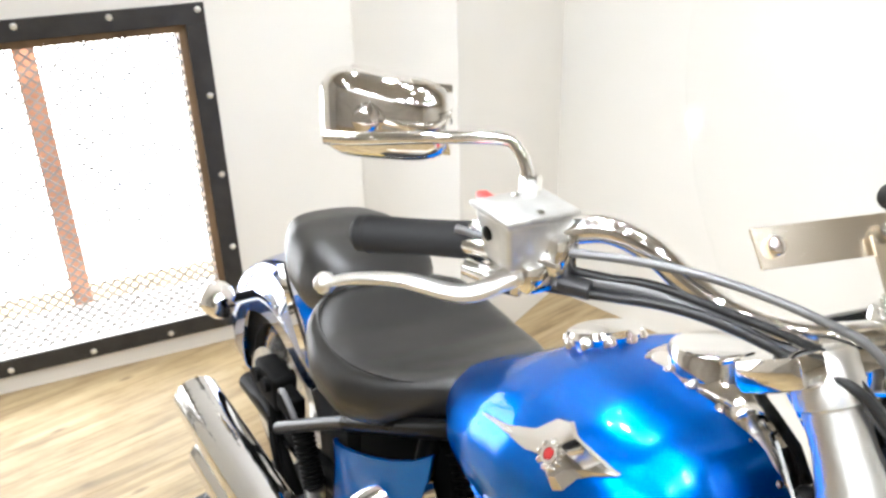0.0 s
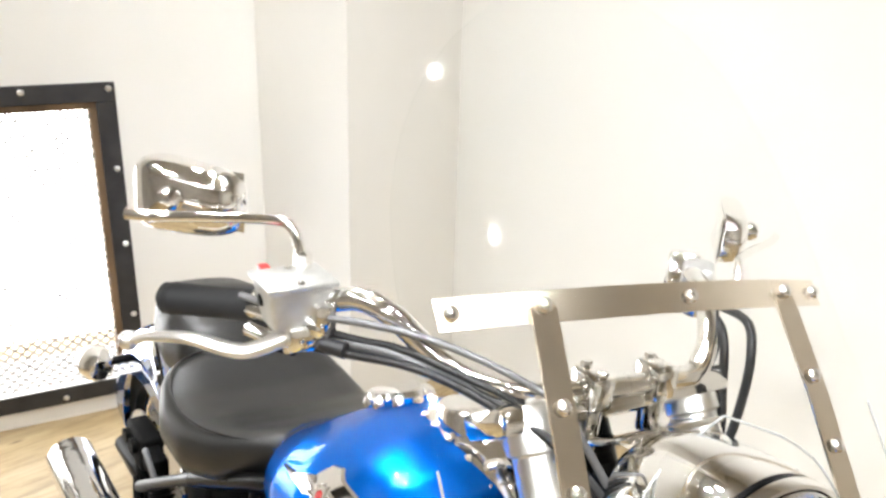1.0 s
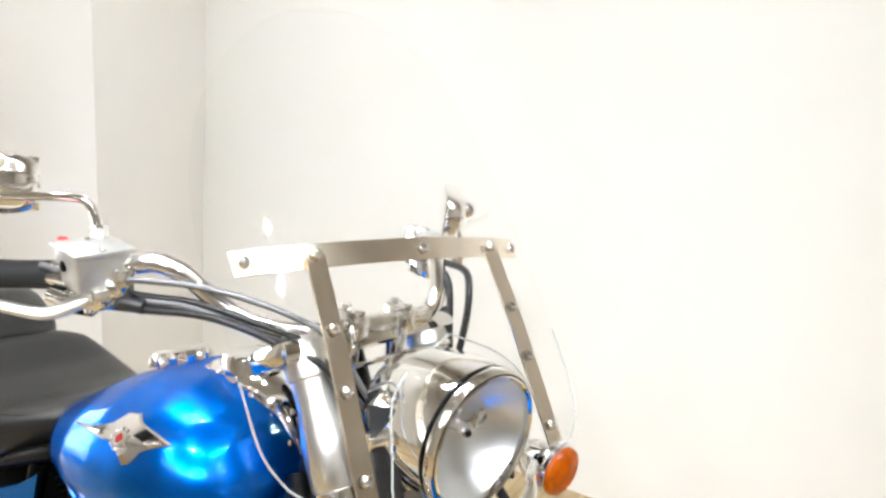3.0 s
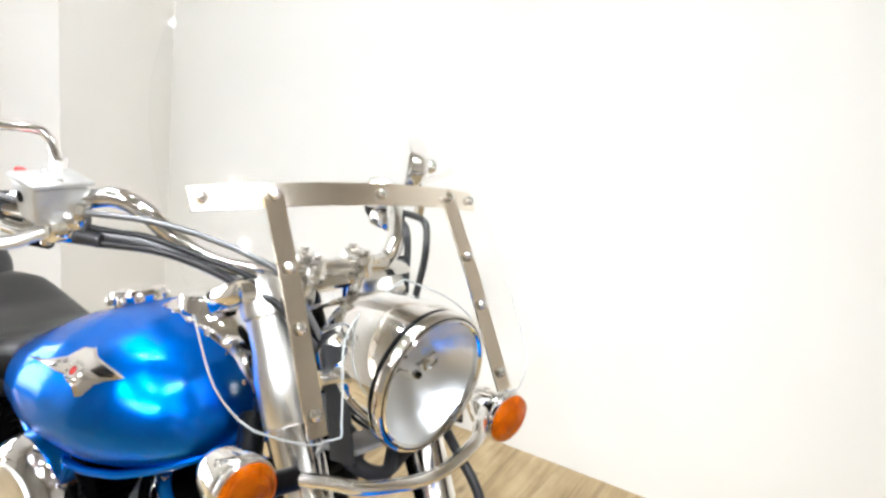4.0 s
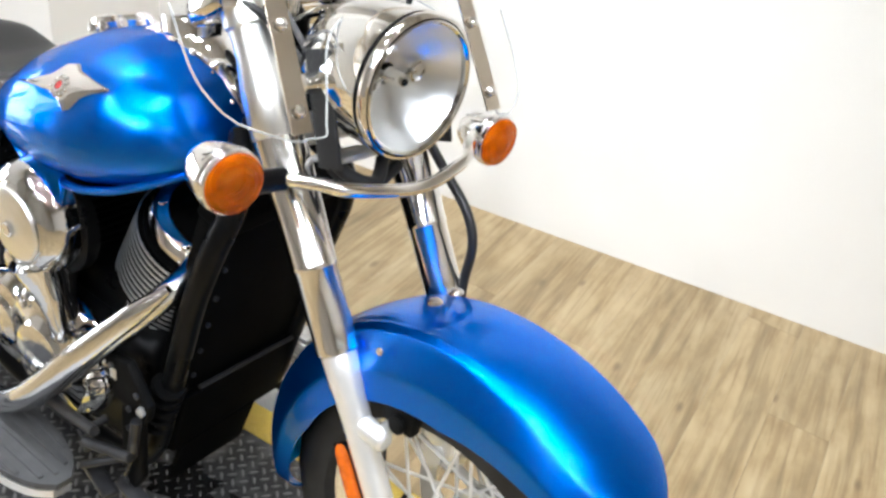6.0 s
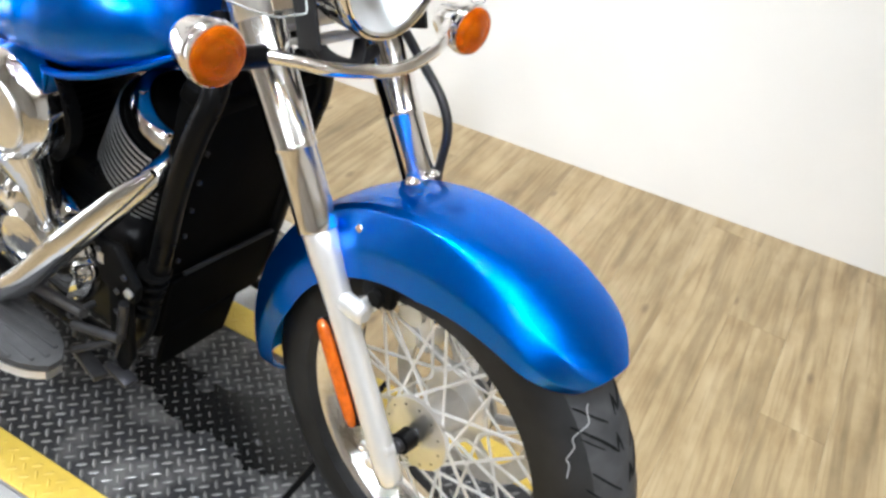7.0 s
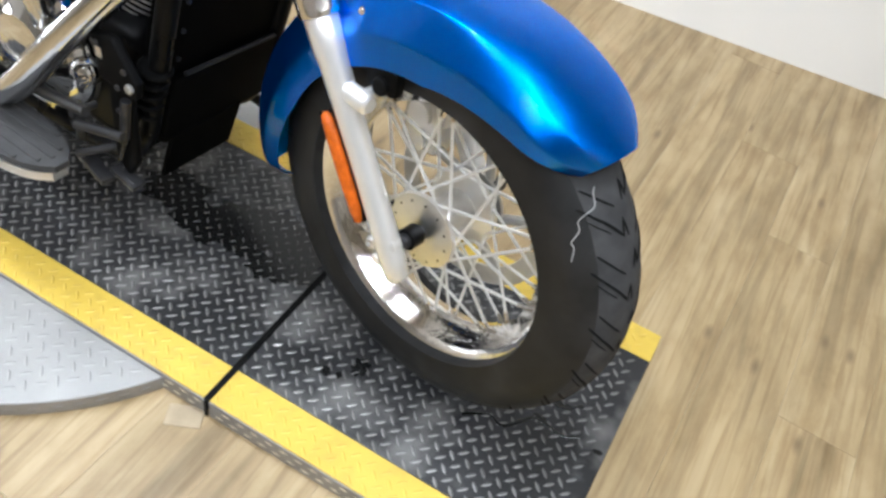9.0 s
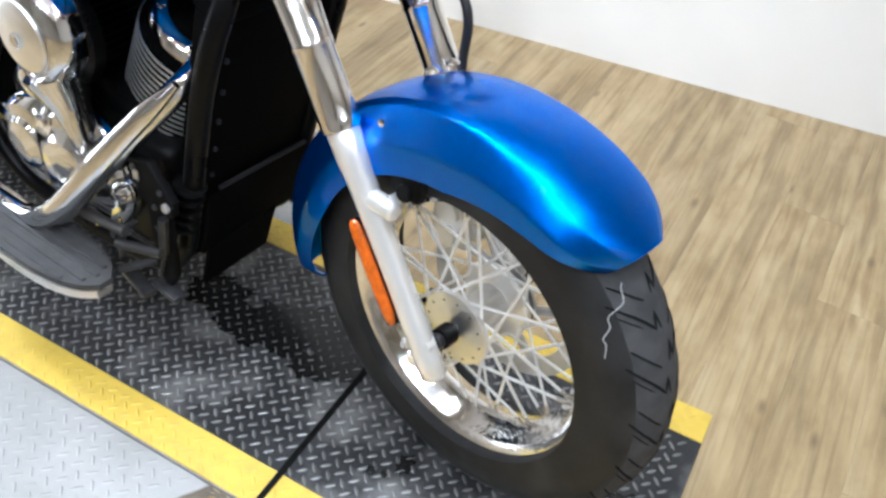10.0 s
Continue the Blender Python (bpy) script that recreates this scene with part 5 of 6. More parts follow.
STAR = ((-0.746, 0.783), (-0.696, 0.802), (-0.650, 0.825), (-0.635, 0.842), (-0.619, 0.847), (-0.603, 0.843), (-0.586, 0.842), (-0.543, 0.839), (-0.562, 0.829), (-0.574, 0.820), (-0.582, 0.804), (-0.592, 0.798), (-0.606, 0.803), (-0.624, 0.811), (-0.672, 0.803))
for sg in (-1, 1):
    cx_, cz_ = -0.611, 0.8235
    b = bmesh.new()
    ring0 = [b.verts.new(tank_side(x, z, sg, -0.004)) for x, z in STAR]
    ring = [b.verts.new(tank_side(x, z, sg, 0.003)) for x, z in STAR]
    ring2 = [b.verts.new(tank_side(cx_ + (x - cx_) * 0.62, cz_ + (z - cz_) * 0.55, sg, 0.008)) for x, z in STAR]
    ring3 = [b.verts.new(tank_side(cx_ + (x - cx_) * 0.25, cz_ + (z - cz_) * 0.35, sg, 0.0085)) for x, z in STAR]
    mid = b.verts.new(tank_side(cx_, cz_, sg, 0.0085))
    for i in range(len(ring)):
        j = (i + 1) % len(ring)
        b.faces.new((ring0[i], ring0[j], ring[j], ring[i]))
        b.faces.new((ring[i], ring[j], ring2[j], ring2[i]))
        b.faces.new((ring2[i], ring2[j], ring3[j], ring3[i]))
        b.faces.new((ring3[i], ring3[j], mid))
    emblem = part("emblem", b, CHROME, tank, "pointed chrome star emblem", None, 12)
    c0 = tank_side(cx_, cz_, sg, 0.0075)
    ax = along(c0, c0 + Vector((-0.15, sg, 0.75)))
    part("emblem_ring", moved(lathe([(0.006, 0), (0.0068, 0.003), (0.0098, 0.003), (0.0108, 0), (0.006, 0)], 20, False), ax), CHROME, emblem, "raised chrome ring")
    for k in range(9):
        q_ = 2 * math.pi * k / 9
        part("emblem_stud", moved(dome((0.0145 * math.cos(q_), 0.0125 * math.sin(q_), -0.001), (0, 0, 1), 0.0038, 0.004, 8), ax), CHROME, emblem)
    part("emblem_disc", moved(lathe([(0.006, 0), (0.0055, 0.0025), (0.001, 0.003)], 16), ax), REDENAMEL, emblem, "dark red enamel heart")

# ---------- seats ----------
def pad(stations, name, label, parent, m=28, e=0.6):
    """Upholstered pad: stations of x, half width, top, bottom, dish."""
    xs = [s[0] for s in stations]
    rings = []
    n = 40
    for i in range(n + 1):
        x = xs[0] + (xs[-1] - xs[0]) * i / n
        o = sorted(range(len(xs)), key=lambda k: xs[k])
        f = lambda c: float(np.interp(x, [xs[k] for k in o], [stations[k][c] for k in o]))
        w, zt, zb, dish = f(1), f(2), f(3), f(4)
        ring = []
        for k in range(m):
            a = 2 * math.pi * k / m
            cy, sz = math.cos(a), math.sin(a)
            y = w * math.copysign(abs(cy) ** e, cy)
            zm = zb + (zt - zb) * 0.5
            z = zm + (zt - zm) * math.copysign(abs(sz) ** e, sz)
            if sz > 0:
                z -= dish * (1 - (y / w) ** 2) * sz
            ring.append((x, y, z))
        rings.append(ring)
    b = loft(rings)
    for _ in range(4):
        bmesh.ops.smooth_vert(b, verts=b.verts, factor=0.5, use_axis_x=True, use_axis_y=True, use_axis_z=True)
    return part(name, b, LEATHER, parent, label, None, 70)


rider = pad([(-0.870, 0.050, 0.722, 0.675, 0.0), (-0.93, 0.110, 0.722, 0.640, 0.005), (-1.00, 0.158, 0.705, 0.585, 0.02), (-1.07, 0.182, 0.695, 0.560, 0.03), (-1.15, 0.185, 0.702, 0.565, 0.03), (-1.215, 0.165, 0.722, 0.59, 0.012), (-1.255, 0.12, 0.712, 0.62, 0.0)], "rider_seat", "broad dished black vinyl rider seat", bike)
part("piping", tube([(-0.92, -0.088, 0.706), (-0.98, -0.130, 0.690), (-1.06, -0.160, 0.680), (-1.14, -0.165, 0.686), (-1.20, -0.145, 0.704), (-1.235, -0.09, 0.712), (-1.24, 0, 0.713)], 0.0022, 8), LEATHER, rider, "stitched seam")
rider.matrix_basis = LEAN
passenger = pad([(-1.225, 0.080, 0.712, 0.65, 0.0), (-1.26, 0.112, 0.750, 0.63, 0.0), (-1.33, 0.124, 0.774, 0.62, 0.006), (-1.40, 0.118, 0.780, 0.63, 0.006), (-1.46, 0.096, 0.770, 0.65, 0.0), (-1.50, 0.055, 0.738, 0.67, 0.0)], "passenger_seat", "black vinyl passenger pad", bike)
passenger.matrix_basis = LEAN

# ---------- rear ----------
REAR = Matrix.Translation((-1.560, 0, 0.284))
rear_wheel = wheel(bike, REAR, 0.284, 0.082, 0.182, "rear_wheel")
rear_fender = part("rear_fender", fender_bm(0.352, 0.106, 6, 138, 0.055, lambda f: 0.135 - 0.085 * min(1, f / 0.40), x0=-1.558, z0=0.246), BLUE, bike, "deep candy blue rear fender", Matrix.Translation((-1.558, 0, 0)) @ Matrix.Rotation(math.pi, 4, "Z") @ Matrix.Translation((1.558, 0, 0)))
for sg in (-1, 1):
    part("fender_strut", strap([Vector((-1.46, sg * 0.112, 0.660)), Vector((-1.43, sg * 0.118, 0.635)), Vector((-1.39, sg * 0.121, 0.590)), Vector((-1.345, sg * 0.122, 0.535))], 0.015, [Vector((0.78, 0, 0.62))] * 4, 0.006), CHROME, rear_fender, "chrome fender strut")
    s_ = signal(bike, (-1.660, sg * 0.178, 0.519), (-1, 0, 0), Matrix.Identity(4))
    part("signal_stem", rod((-1.645, sg * 0.085, 0.517), (-1.645, sg * 0.150, 0.518), 0.010), BLACK, s_, "black stem")
boot_prof = []
for k in range(12):
    boot_prof += [(0.0165, 0.009 * k), (0.0205, 0.009 * k + 0.003), (0.0205, 0.009 * k + 0.006)]
for sg in (-1, 1):
    part("ribbed_boot", moved(lathe(boot_prof, 18), along((-1.235, sg * 0.160, 0.325), (-1.285, sg * 0.160, 0.430))), MATTE, bike, "ribbed black rubber boot")
    part("swingarm", tube([(-1.10, sg * 0.11, 0.33), (-1.40, sg * 0.125, 0.305), (-1.66, sg * 0.125, 0.300)], 0.022, 12), BLACK, bike, "black swingarm arm")
# right rear brake: caliper, its arm, hose and guard
part("rear_caliper", join(box(-1.53, -1.42, -0.155, -0.105, 0.365, 0.440, 0.012, 3), box(-1.43, -1.36, -0.150, -0.115, 0.375, 0.425, 0.008), rod((-1.50, -0.165, 0.415), (-1.50, -0.10, 0.415), 0.016), rod((-1.455, -0.165, 0.415), (-1.455, -0.10, 0.415), 0.016)), MATTE, bike, "black rear brake caliper")
part("caliper_arm", tube([(-1.47, -0.140, 0.37), (-1.42, -0.150, 0.29), (-1.34, -0.150, 0.22)], 0.013, 10), MATTE, bike, "black caliper arm")
part("brake_hose", tube([(-1.40, -0.15, 0.43), (-1.34, -0.165, 0.46), (-1.29, -0.160, 0.40), (-1.30, -0.150, 0.30)], 0.006, 8), GREYCABLE, bike, "grey rear brake hose")
part("hose_clip", tube([(-1.44, -0.16, 0.35), (-1.40, -0.17, 0.30), (-1.36, -0.17, 0.24), (-1.31, -0.165, 0.20)], 0.007, 8), MATTE, bike, "black hose guard")
part("lower_link", rod((-1.235, -0.160, 0.300), (-1.235, -0.160, 0.325), 0.018, 16), SATIN, bike, "bare linkage end")
part("rear_disc", moved(lathe([(0.09, 0), (0.13, 0), (0.13, 0.005), (0.09, 0.005), (0.09, 0)], 48, False), REAR @ Matrix.Translation((0, -0.10, 0)) @ ZY), CAST, bike, "steel rear brake disc")

# ---------- chassis ----------
for sg in (-1, 1):
    part("frame_rail", tube([(-0.80, sg * 0.09, 0.685), (-0.874, sg * 0.12, 0.662), (-0.99, sg * 0.137, 0.602), (-1.118, sg * 0.150, 0.534)], 0.014, 12), BLACK, bike, "black frame rail")
    part("rail_end", tube([(-1.10, sg * 0.149, 0.543), (-1.118, sg * 0.150, 0.534), (-1.24, sg * 0.163, 0.458), (-1.36, sg * 0.174, 0.380)], 0.0115, 12), DKSTEEL, bike, "bare steel rail end")
    part("down_tube", tube([(-0.43, sg * 0.045, 0.80), (-0.378, sg * 0.098, 0.738), (-0.385, sg * 0.125, 0.670), (-0.412, sg * 0.130, 0.580), (-0.436, sg * 0.130, 0.480), (-0.462, sg * 0.130, 0.370), (-0.50, sg * 0.130, 0.24), (-0.60, sg * 0.125, 0.17), (-0.95, sg * 0.12, 0.16), (-1.10, sg * 0.12, 0.30)], 0.017, 12), BLACK, bike, "black frame down tube")
    part("seat_tube", tube([(-0.93, sg * 0.11, 0.62), (-0.97, sg * 0.12, 0.45), (-1.08, sg * 0.12, 0.30)], 0.016, 12), BLACK, bike, "black frame tube")
part("backbone", rod((-0.42, 0, 0.80), (-0.98, 0, 0.62), 0.03, 16), BLACK, bike, "black backbone tube")
for sg in (-1, 1):
    sc = [[(x, sg * (0.150 + 0.02 * math.sin(math.pi * (i / 8))), z - 0.062 * (-0.86 - x) / 0.29) for i, (x, z) in enumerate(row)] for row in
          (((-0.86, 0.645), (-0.90, 0.62), (-0.95, 0.60), (-1.0, 0.585), (-1.05, 0.572), (-1.09, 0.562), (-1.12, 0.555), (-1.14, 0.55), (-1.15, 0.545)),
           ((-0.87, 0.60), (-0.91, 0.57), (-0.96, 0.55), (-1.0, 0.53), (-1.05, 0.515), (-1.09, 0.505), (-1.12, 0.50), (-1.14, 0.495), (-1.155, 0.49)),
           ((-0.90, 0.54), (-0.94, 0.50), (-0.98, 0.47), (-1.02, 0.45), (-1.06, 0.435), (-1.10, 0.43), (-1.13, 0.43), (-1.15, 0.43), (-1.16, 0.43)),
           ((-0.97, 0.46), (-1.0, 0.41), (-1.03, 0.38), (-1.06, 0.36), (-1.09, 0.35), (-1.12, 0.35), (-1.14, 0.36), (-1.155, 0.37), (-1.16, 0.38)))]
    bs = sheet(sc, 0.006 * sg)
    part("side_cover", bs, BLUE, bike, "deep blue side cover", None, 60)

# black boxes added to keep the gap below the seat dark
part("battery_box", box(-1.17, -0.88, -0.105, 0.105, 0.26, 0.60, 0.015), FLATBLACK, bike, "black filler box under the seat")
part("inner_mudguard", box(-1.27, -1.16, -0.085, 0.085, 0.30, 0.60, 0.02), FLATBLACK, bike, "black filler box ahead of the rear wheel")
# ---------- engine ----------
engine = new("engine")
engine.parent = bike
part("crankcase", join(box(-0.92, -0.50, -0.135, 0.135, 0.20, 0.44, 0.03, 3), box(-0.82, -0.56, -0.11, 0.11, 0.42, 0.50, 0.02)), BLACK, engine, "black crankcase")
for nm, base, top in (("front_cylinder", (-0.634, 0, 0.366), (-0.519, 0, 0.611)), ("rear_cylinder", (-0.74, 0, 0.42), (-0.88, 0, 0.62))):
    cyl = part(nm, moved(lathe([(0.090, 0), (0.100, 0.03), (0.100, 0.245)], 40), along(base, top)), FLATBLACK, engine, "black finned cylinder")
    for k in range(18):
        z = 0.034 + k * 0.0118
        part("fin", moved(lathe([(0.098, z), (0.1085, z + 0.0006), (0.1085, z + 0.0026), (0.098, z + 0.0034)], 44, False), along(base, top)), FLATBLACK, engine)
        if nm == "front_cylinder":
            part("fin_edge", moved(lathe([(0.1080, z + 0.0002), (0.1102, z + 0.0002), (0.1102, z + 0.0034), (0.1080, z + 0.0034), (0.1080, z + 0.0002)], 44, False), along(base, top)), CAST, engine, "machined bright fin edge")
    hd = part("rocker_cover", moved(lathe([(0.088, 0.247), (0.094, 0.252), (0.092, 0.263), (0.084, 0.273), (0.072, 0.277), (0.070, 0.271), (0.086, 0.247)], 32, False), along(base, top) @ Matrix.Diagonal((1.0, 1.05, 1, 1))), CHROME, cyl, "chrome rocker cover")
    part("cylinder_head", moved(lathe([(0.086, 0.245), (0.074, 0.274), (0.04, 0.280), (0.001, 0.282)], 28), along(base, top)), FLATBLACK, cyl, "black cylinder head")
    for k in range(6):
        a = 2 * math.pi * k / 6 + 0.3
        part("cover_bolt", moved(dome((0.080 * math.cos(a), 0.082 * math.sin(a), 0.271), (0, 0, 1), 0.007, 0.007, 10), along(base, top)), CHROME, hd)

# air cleaner: rounded chrome shell, wide above and narrow below
AC = Vector((-0.695, -0.150, 0.590))
rings = []
for d, k in ((0.0, 0.94), (0.006, 1.0), (0.030, 1.0), (0.046, 0.95), (0.056, 0.84), (0.060, 0.74), (0.058, 0.70), (0.061, 0.64), (0.066, 0.40), (0.068, 0.05)):
    ring = []
    for i in range(48):
        a = 2 * math.pi * i / 48
        w = 0.084 * (1.0 if math.sin(a) > -0.2 else 1.0 - 0.34 * (-math.sin(a) - 0.2) / 0.8)
        ring.append((AC.x + w * k * math.cos(a) + 0.0 * d, AC.y - d, AC.z + 0.094 * k * math.sin(a)))
    rings.append(ring)
air = part("air_cleaner", loft(rings), ECHROME, engine, "chrome oval air cleaner cover", None, 35)
part("air_backplate", moved(lathe([(0.090, 0), (0.090, 0.02), (0.08, 0.03)], 40), Matrix.Translation((AC.x, AC.y + 0.012, AC.z)) @ ZY), BLACK, engine, "black air cleaner backplate")
part("face_disc", moved(lathe([(0.056, 0.0), (0.054, 0.004), (0.045, 0.006), (0.001, 0.007)], 40), Matrix.Translation((AC.x, AC.y - 0.062, AC.z + 0.004)) @ ZY), SATIN, air, "brushed centre disc")
part("centre_bolt", hexbolt((AC.x, AC.y - 0.068, AC.z), (0, -1, 0), 0.012, 0.008), ECHROME, air)
part("intake_neck", moved(lathe([(0.050, 0.0), (0.044, 0.02), (0.030, 0.06), (0.024, 0.10), (0.026, 0.13), (0.022, 0.135)], 32), along((-0.690, -0.175, 0.525), (-0.655, -0.165, 0.400))), ECHROME, engine, "chrome intake neck", None, 50)
part("neck_rib", tube([(-0.655, -0.195, 0.535), (-0.632, -0.195, 0.490), (-0.628, -0.190, 0.440), (-0.622, -0.180, 0.420)], [0.007, 0.009, 0.008, 0.006], 12), ECHROME, engine, "chrome rib beside the neck")
for x0, z0, x1, z1 in ((-0.745, 0.445, -0.800, 0.610), (-0.715, 0.440, -0.735, 0.520)):
    part("pushrod_tube", join(rod((x0, -0.150, z0), (x1, -0.128, z1), 0.010, 14), rod((x0, -0.150, z0), (x0 + (x1 - x0) * 0.12, -0.147, z0 + (z1 - z0) * 0.12), 0.015, 16, bevel=0.003)), ECHROME, engine, "chrome pushrod tube")
for cx, cz, r_ in ((-0.615, 0.400, 0.030), (-0.640, 0.350, 0.022), (-0.585, 0.345, 0.024), (-0.745, 0.415, 0.026)):
    boss_ = part("engine_boss", moved(lathe([(r_, 0.0), (r_ * 1.06, 0.006), (r_ * 0.9, 0.022), (r_ * 0.55, 0.030), (0.001, 0.032)], 28), Matrix.Translation((cx, -0.150, cz)) @ ZY), ECHROME, engine, "polished engine boss", None, 40)
    part("cover_bolt", hexbolt((cx, -0.180, cz), (0, -1, 0), 0.007, 0.008), ECHROME, boss_)
# chrome right engine covers
for c, r, d, nm in (((-0.70, 0.335), 0.115, 0.055, "clutch_cover"), ((-0.83, 0.33), 0.085, 0.045, "gear_cover"), ((-0.77, 0.475), 0.045, 0.045, "pushrod_cover")):
    cv = part(nm, moved(lathe([(r, 0), (r + 0.004, 0.006), (r, d * 0.55), (r * 0.86, d * 0.85), (r * 0.60, d * 0.93), (r * 0.52, d * 1.08), (r * 0.25, d * 1.12), (0.001, d * 1.12)], 44), Matrix.Translation((c[0], -0.132, c[1])) @ ZY), ECHROME, engine, "polished engine cover", None, 35)
    for k in range(8):
        a = 2 * math.pi * k / 8 + 0.2
        part("cover_bolt", hexbolt((c[0] + r * 0.93 * math.cos(a), -0.132 - d * 0.5, c[1] + r * 0.93 * math.sin(a)), (0, -1, 0), 0.007, 0.010), ECHROME, cv)
for x0, x1 in ((-0.76, -0.80),):
    part("pushrod_tube", rod((x0, -0.125, 0.44), (x1, -0.115, 0.62), 0.012, 14), ECHROME, engine, "chrome pushrod tube")

# exhaust
exhaust = new("exhaust")
exhaust.parent = bike
part("front_pipe", tube([(-0.490, -0.060, 0.580), (-0.455, -0.110, 0.585), (-0.470, -0.165, 0.545), (-0.55, -0.205, 0.440), (-0.66, -0.225, 0.305), (-0.76, -0.225, 0.235), (-0.90, -0.220, 0.215), (-1.15, -0.220, 0.225)], 0.019, 18), ECHROME, exhaust, "chrome front header with heat shield")
part("heat_shield", tube([(-0.440, -0.150, 0.592), (-0.475, -0.180, 0.545), (-0.555, -0.214, 0.442), (-0.665, -0.236, 0.310), (-0.765, -0.236, 0.240), (-0.90, -0.231, 0.220)], [0.006, 0.017, 0.021, 0.022, 0.022, 0.022], 18), ECHROME, exhaust, "chrome heat shield")
part("rear_pipe", tube([(-0.93, -0.10, 0.52), (-0.99, -0.19, 0.48), (-1.03, -0.215, 0.36), (-1.15, -0.215, 0.30)], 0.022, 16), ECHROME, exhaust, "chrome rear header")
for z0, z1, xe in ((0.185, 0.200, -1.56), (0.270, 0.300, -1.635)):
    part("muffler", moved(lathe([(0.028, 0), (0.045, 0.08), (0.050, 0.18), (0.050, 0.55), (0.050, 0.62), (0.046, 0.62), (0.044, 0.52)], 32), along((xe + 0.60, -0.232, z0), (xe, -0.242, z1))), ECHROME, exhaust, "long chrome slash-cut muffler")

# radiator and its shroud
radiator = new("radiator")
radiator.parent = bike
def slab(outline, y0, y1, bevel=0.006):
    """A side plate: an outline in x and z, drawn out along y, its edges rounded."""
    b = loft([[(x, y0, z) for x, z in outline], [(x, y1, z) for x, z in outline]])
    bmesh.ops.recalc_face_normals(b, faces=b.faces)
    bmesh.ops.bevel(b, geom=list(b.edges), offset=bevel, segments=3, affect="EDGES", profile=0.5)
    return b


part("core", slab([(-0.378, 0.690), (-0.462, 0.360), (-0.515, 0.375), (-0.432, 0.700)], -0.112, 0.128, 0.004), FLATBLACK, radiator, "dark radiator core")
part("top_tank", slab([(-0.368, 0.715), (-0.377, 0.685), (-0.437, 0.700), (-0.425, 0.728)], -0.114, 0.130, 0.006), FLATBLACK, radiator, "black radiator top tank")
part("lower_guard", slab([(-0.445, 0.372), (-0.475, 0.235), (-0.520, 0.225), (-0.525, 0.370)], -0.110, 0.120, 0.005), FLATBLACK, radiator, "black lower guard")
part("flap", slab([(-0.470, 0.245), (-0.500, 0.140), (-0.508, 0.142), (-0.480, 0.248)], -0.095, 0.062, 0.002), FLATBLACK, radiator, "black rubber flap")
part("guard_lip", rod((-0.447, -0.085, 0.378), (-0.447, 0.115, 0.372), 0.004, 8), GRIP, radiator, "dark guard lip")
for k in range(7):
    part("shroud_bolt", hexbolt((-0.392 - 0.0135 * k, -0.100, 0.628 - 0.054 * k), (1, 0, 0.25), 0.0042, 0.004), DKSTEEL, radiator)
for k in range(5):
    part("hose_rib", moved(lathe([(0.024, -0.004), (0.027, 0), (0.024, 0.004)], 16), along((-0.455 - 0.007 * k, -0.135, 0.405 - 0.022 * k), (-0.462 - 0.007 * k, -0.135, 0.383 - 0.022 * k))), MATTE, radiator)
for k in range(6):
    part("regulator_fin", box(-0.475, -0.430, 0.132, 0.165, 0.300 + 0.012 * k, 0.305 + 0.012 * k, 0.001, 1), CAST, radiator)

# foot controls on the right
foot = new("foot_controls")
foot.parent = bike
fb = []
for k in range(19):
    q = -math.cos(math.pi * k / 18)
    wq = max(0.06, (1 - abs(q) ** 2.6)) ** 0.5
    fb.append([(-0.700 + 0.168 * q, -0.262 + 0.055 * wq * u_, 0.240) for u_ in (1.0, 0.9, 0.3, -0.3, -0.9, -1.0)])
part("board_pad", moved(sheet(fb, 0.012), Matrix.Translation((0, 0, 0.004))), PADRUB, foot, "grey rubber footboard pad", None, 30)
for k in range(5):
    yk = -0.302 + 0.020 * k
    hl = 0.150 * math.sqrt(max(0.1, 1 - ((yk + 0.262) / 0.060) ** 2))
    part("pad_rib", box(-0.700 - hl, -0.700 + hl, yk - 0.004, yk + 0.004, 0.243, 0.2475, 0.001, 1), PADRUB, foot)
part("board_tray", moved(sheet([[(p[0] * 1.0, p[1] * 1.01, p[2]) for p in r_] for r_ in fb], 0.016), Matrix.Translation((-0.003, 0, -0.009))), SATIN, foot, "satin footboard tray", None, 30)
part("front_stay", rod((-0.560, -0.215, 0.222), (-0.505, -0.175, 0.250), 0.007, 10), DKSTEEL, foot, "dark board stay")
for dx, dz in ((-0.50, 0.452), (-0.445, 0.43), (-0.462, 0.395), (-0.478, 0.34), (-0.470, 0.285), (-0.485, 0.225)):
    part("stay_bolt", hexbolt((dx, -0.198 if dz > 0.39 else -0.187, dz), (0, -1, 0), 0.005, 0.004), DKSTEEL, foot)
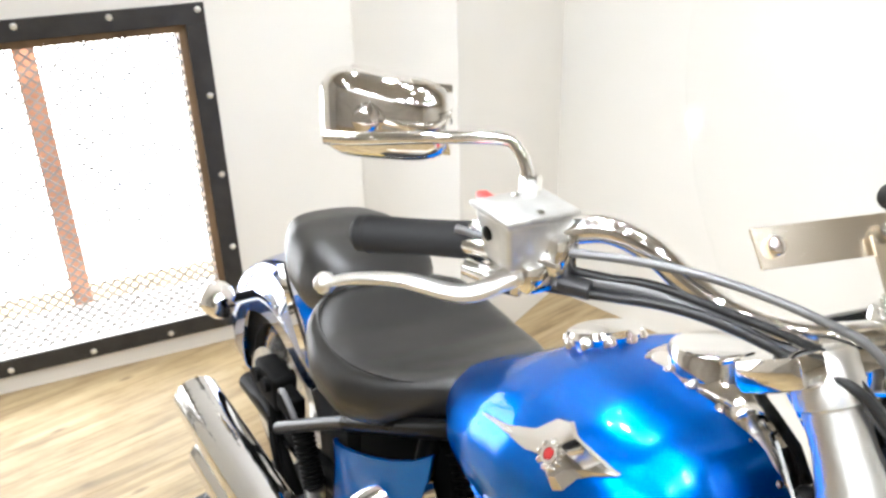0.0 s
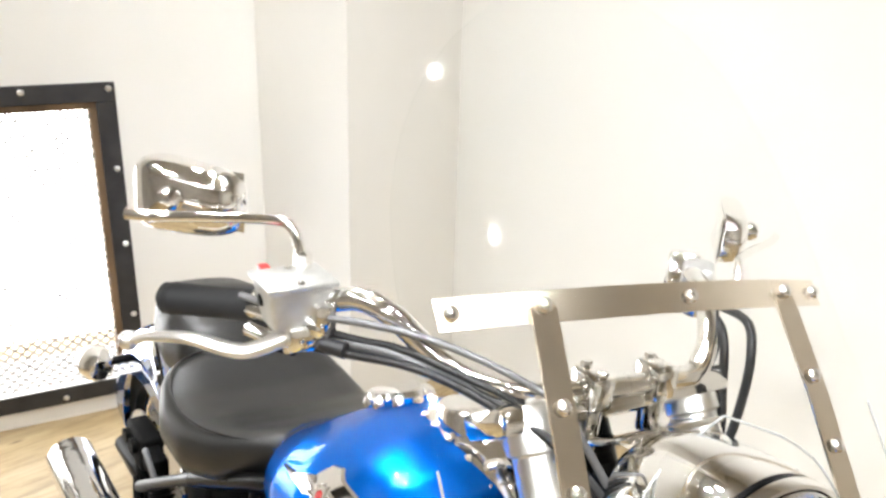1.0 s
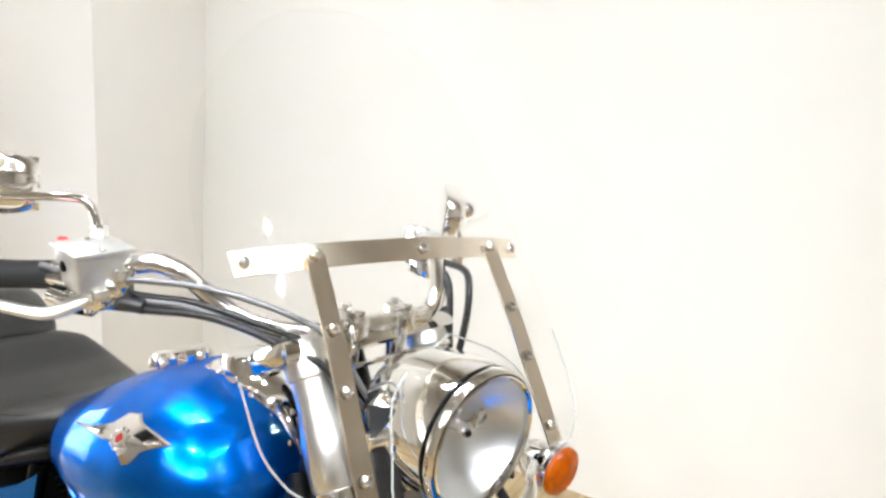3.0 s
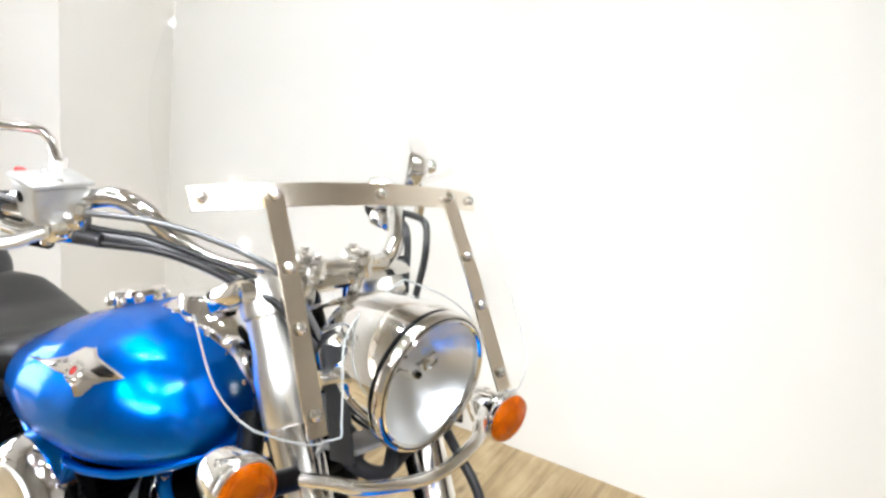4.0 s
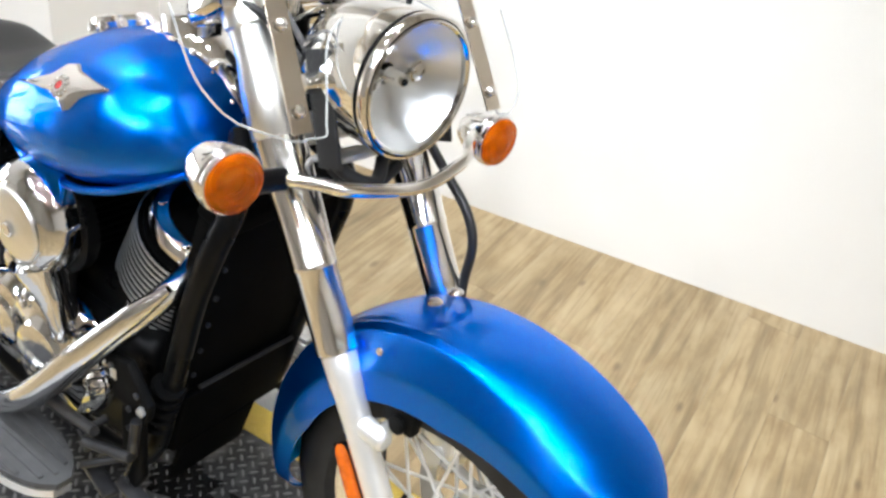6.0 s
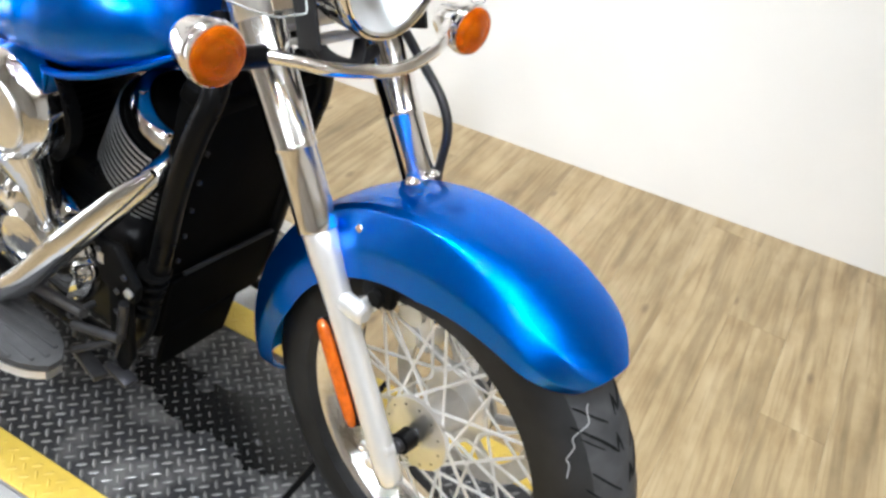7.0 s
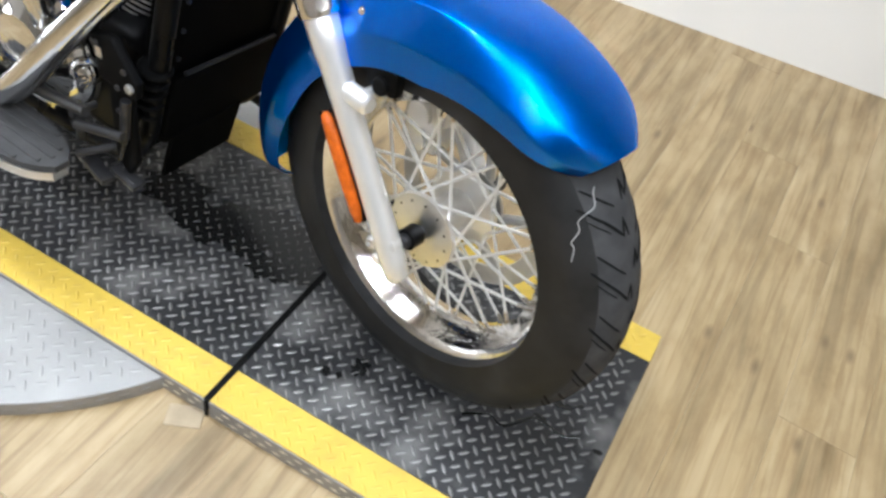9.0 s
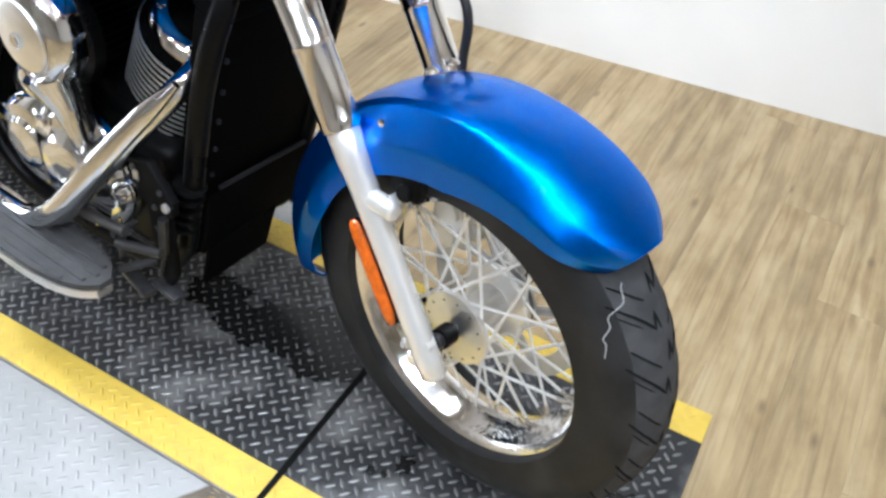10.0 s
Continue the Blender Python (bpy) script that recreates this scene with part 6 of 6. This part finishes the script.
part("board_bracket", moved(box(-0.05, 0.03, -0.014, 0.012, -0.006, 0.006, 0.004), Matrix.Translation((-0.52, -0.205, 0.205)) @ Matrix.Rotation(radians(-12), 4, "Z")), DKSTEEL, foot, "cast footboard bracket")
part("bracket_tab", moved(box(-0.045, 0.010, -0.013, 0.013, -0.005, 0.005, 0.003), Matrix.Translation((-0.455, -0.190, 0.210)) @ Matrix.Rotation(radians(14), 4, "Y")), DKSTEEL, foot, "bare metal bracket tab")
part("brake_pedal", tube([(-0.70, -0.195, 0.285), (-0.63, -0.215, 0.310), (-0.56, -0.225, 0.330), (-0.50, -0.230, 0.345)], [0.012, 0.011, 0.009, 0.008], 12), DKSTEEL, foot, "dark brake pedal arm")
part("pedal_link", rod((-0.525, -0.222, 0.330), (-0.560, -0.205, 0.250), 0.0065, 12), DKSTEEL, foot, "bare pedal link")
part("link_pin", rod((-0.53, -0.235, 0.325), (-0.53, -0.19, 0.325), 0.006, 12), DKSTEEL, foot)
part("pedal_shaft", rod((-0.52, -0.235, 0.315), (-0.44, -0.215, 0.325), 0.008, 12), DKSTEEL, foot)
part("control_bracket", slab([(-0.515, 0.462), (-0.470, 0.470), (-0.425, 0.415), (-0.430, 0.385), (-0.505, 0.390)], -0.196, -0.180, 0.004), MATTE, foot, "black angular control bracket")
part("bracket_sticker", box(-0.505, -0.492, -0.1985, -0.197, 0.428, 0.446, 0.0005), SATIN, foot, "small pale tag")
part("bracket_bolt", hexbolt((-0.437, -0.196, 0.405), (0, -1, 0), 0.008, 0.006), CAST, foot)
part("lower_bracket", slab([(-0.50, 0.385), (-0.455, 0.385), (-0.452, 0.250), (-0.475, 0.205), (-0.50, 0.25)], -0.186, -0.172, 0.004), MATTE, foot, "black lower bracket")
part("brake_switch", rod((-0.452, -0.195, 0.375), (-0.462, -0.195, 0.300), 0.008, 12), DKSTEEL, foot, "brake light switch")
part("switch_wire", tube([(-0.462, -0.195, 0.300), (-0.470, -0.200, 0.260), (-0.49, -0.19, 0.235)], 0.003, 8), CABLE, foot)
part("side_stand", rod((-0.70, 0.15, 0.20), (-0.62, 0.33, 0.006), 0.012, 12), BLACK, bike, "black side stand")
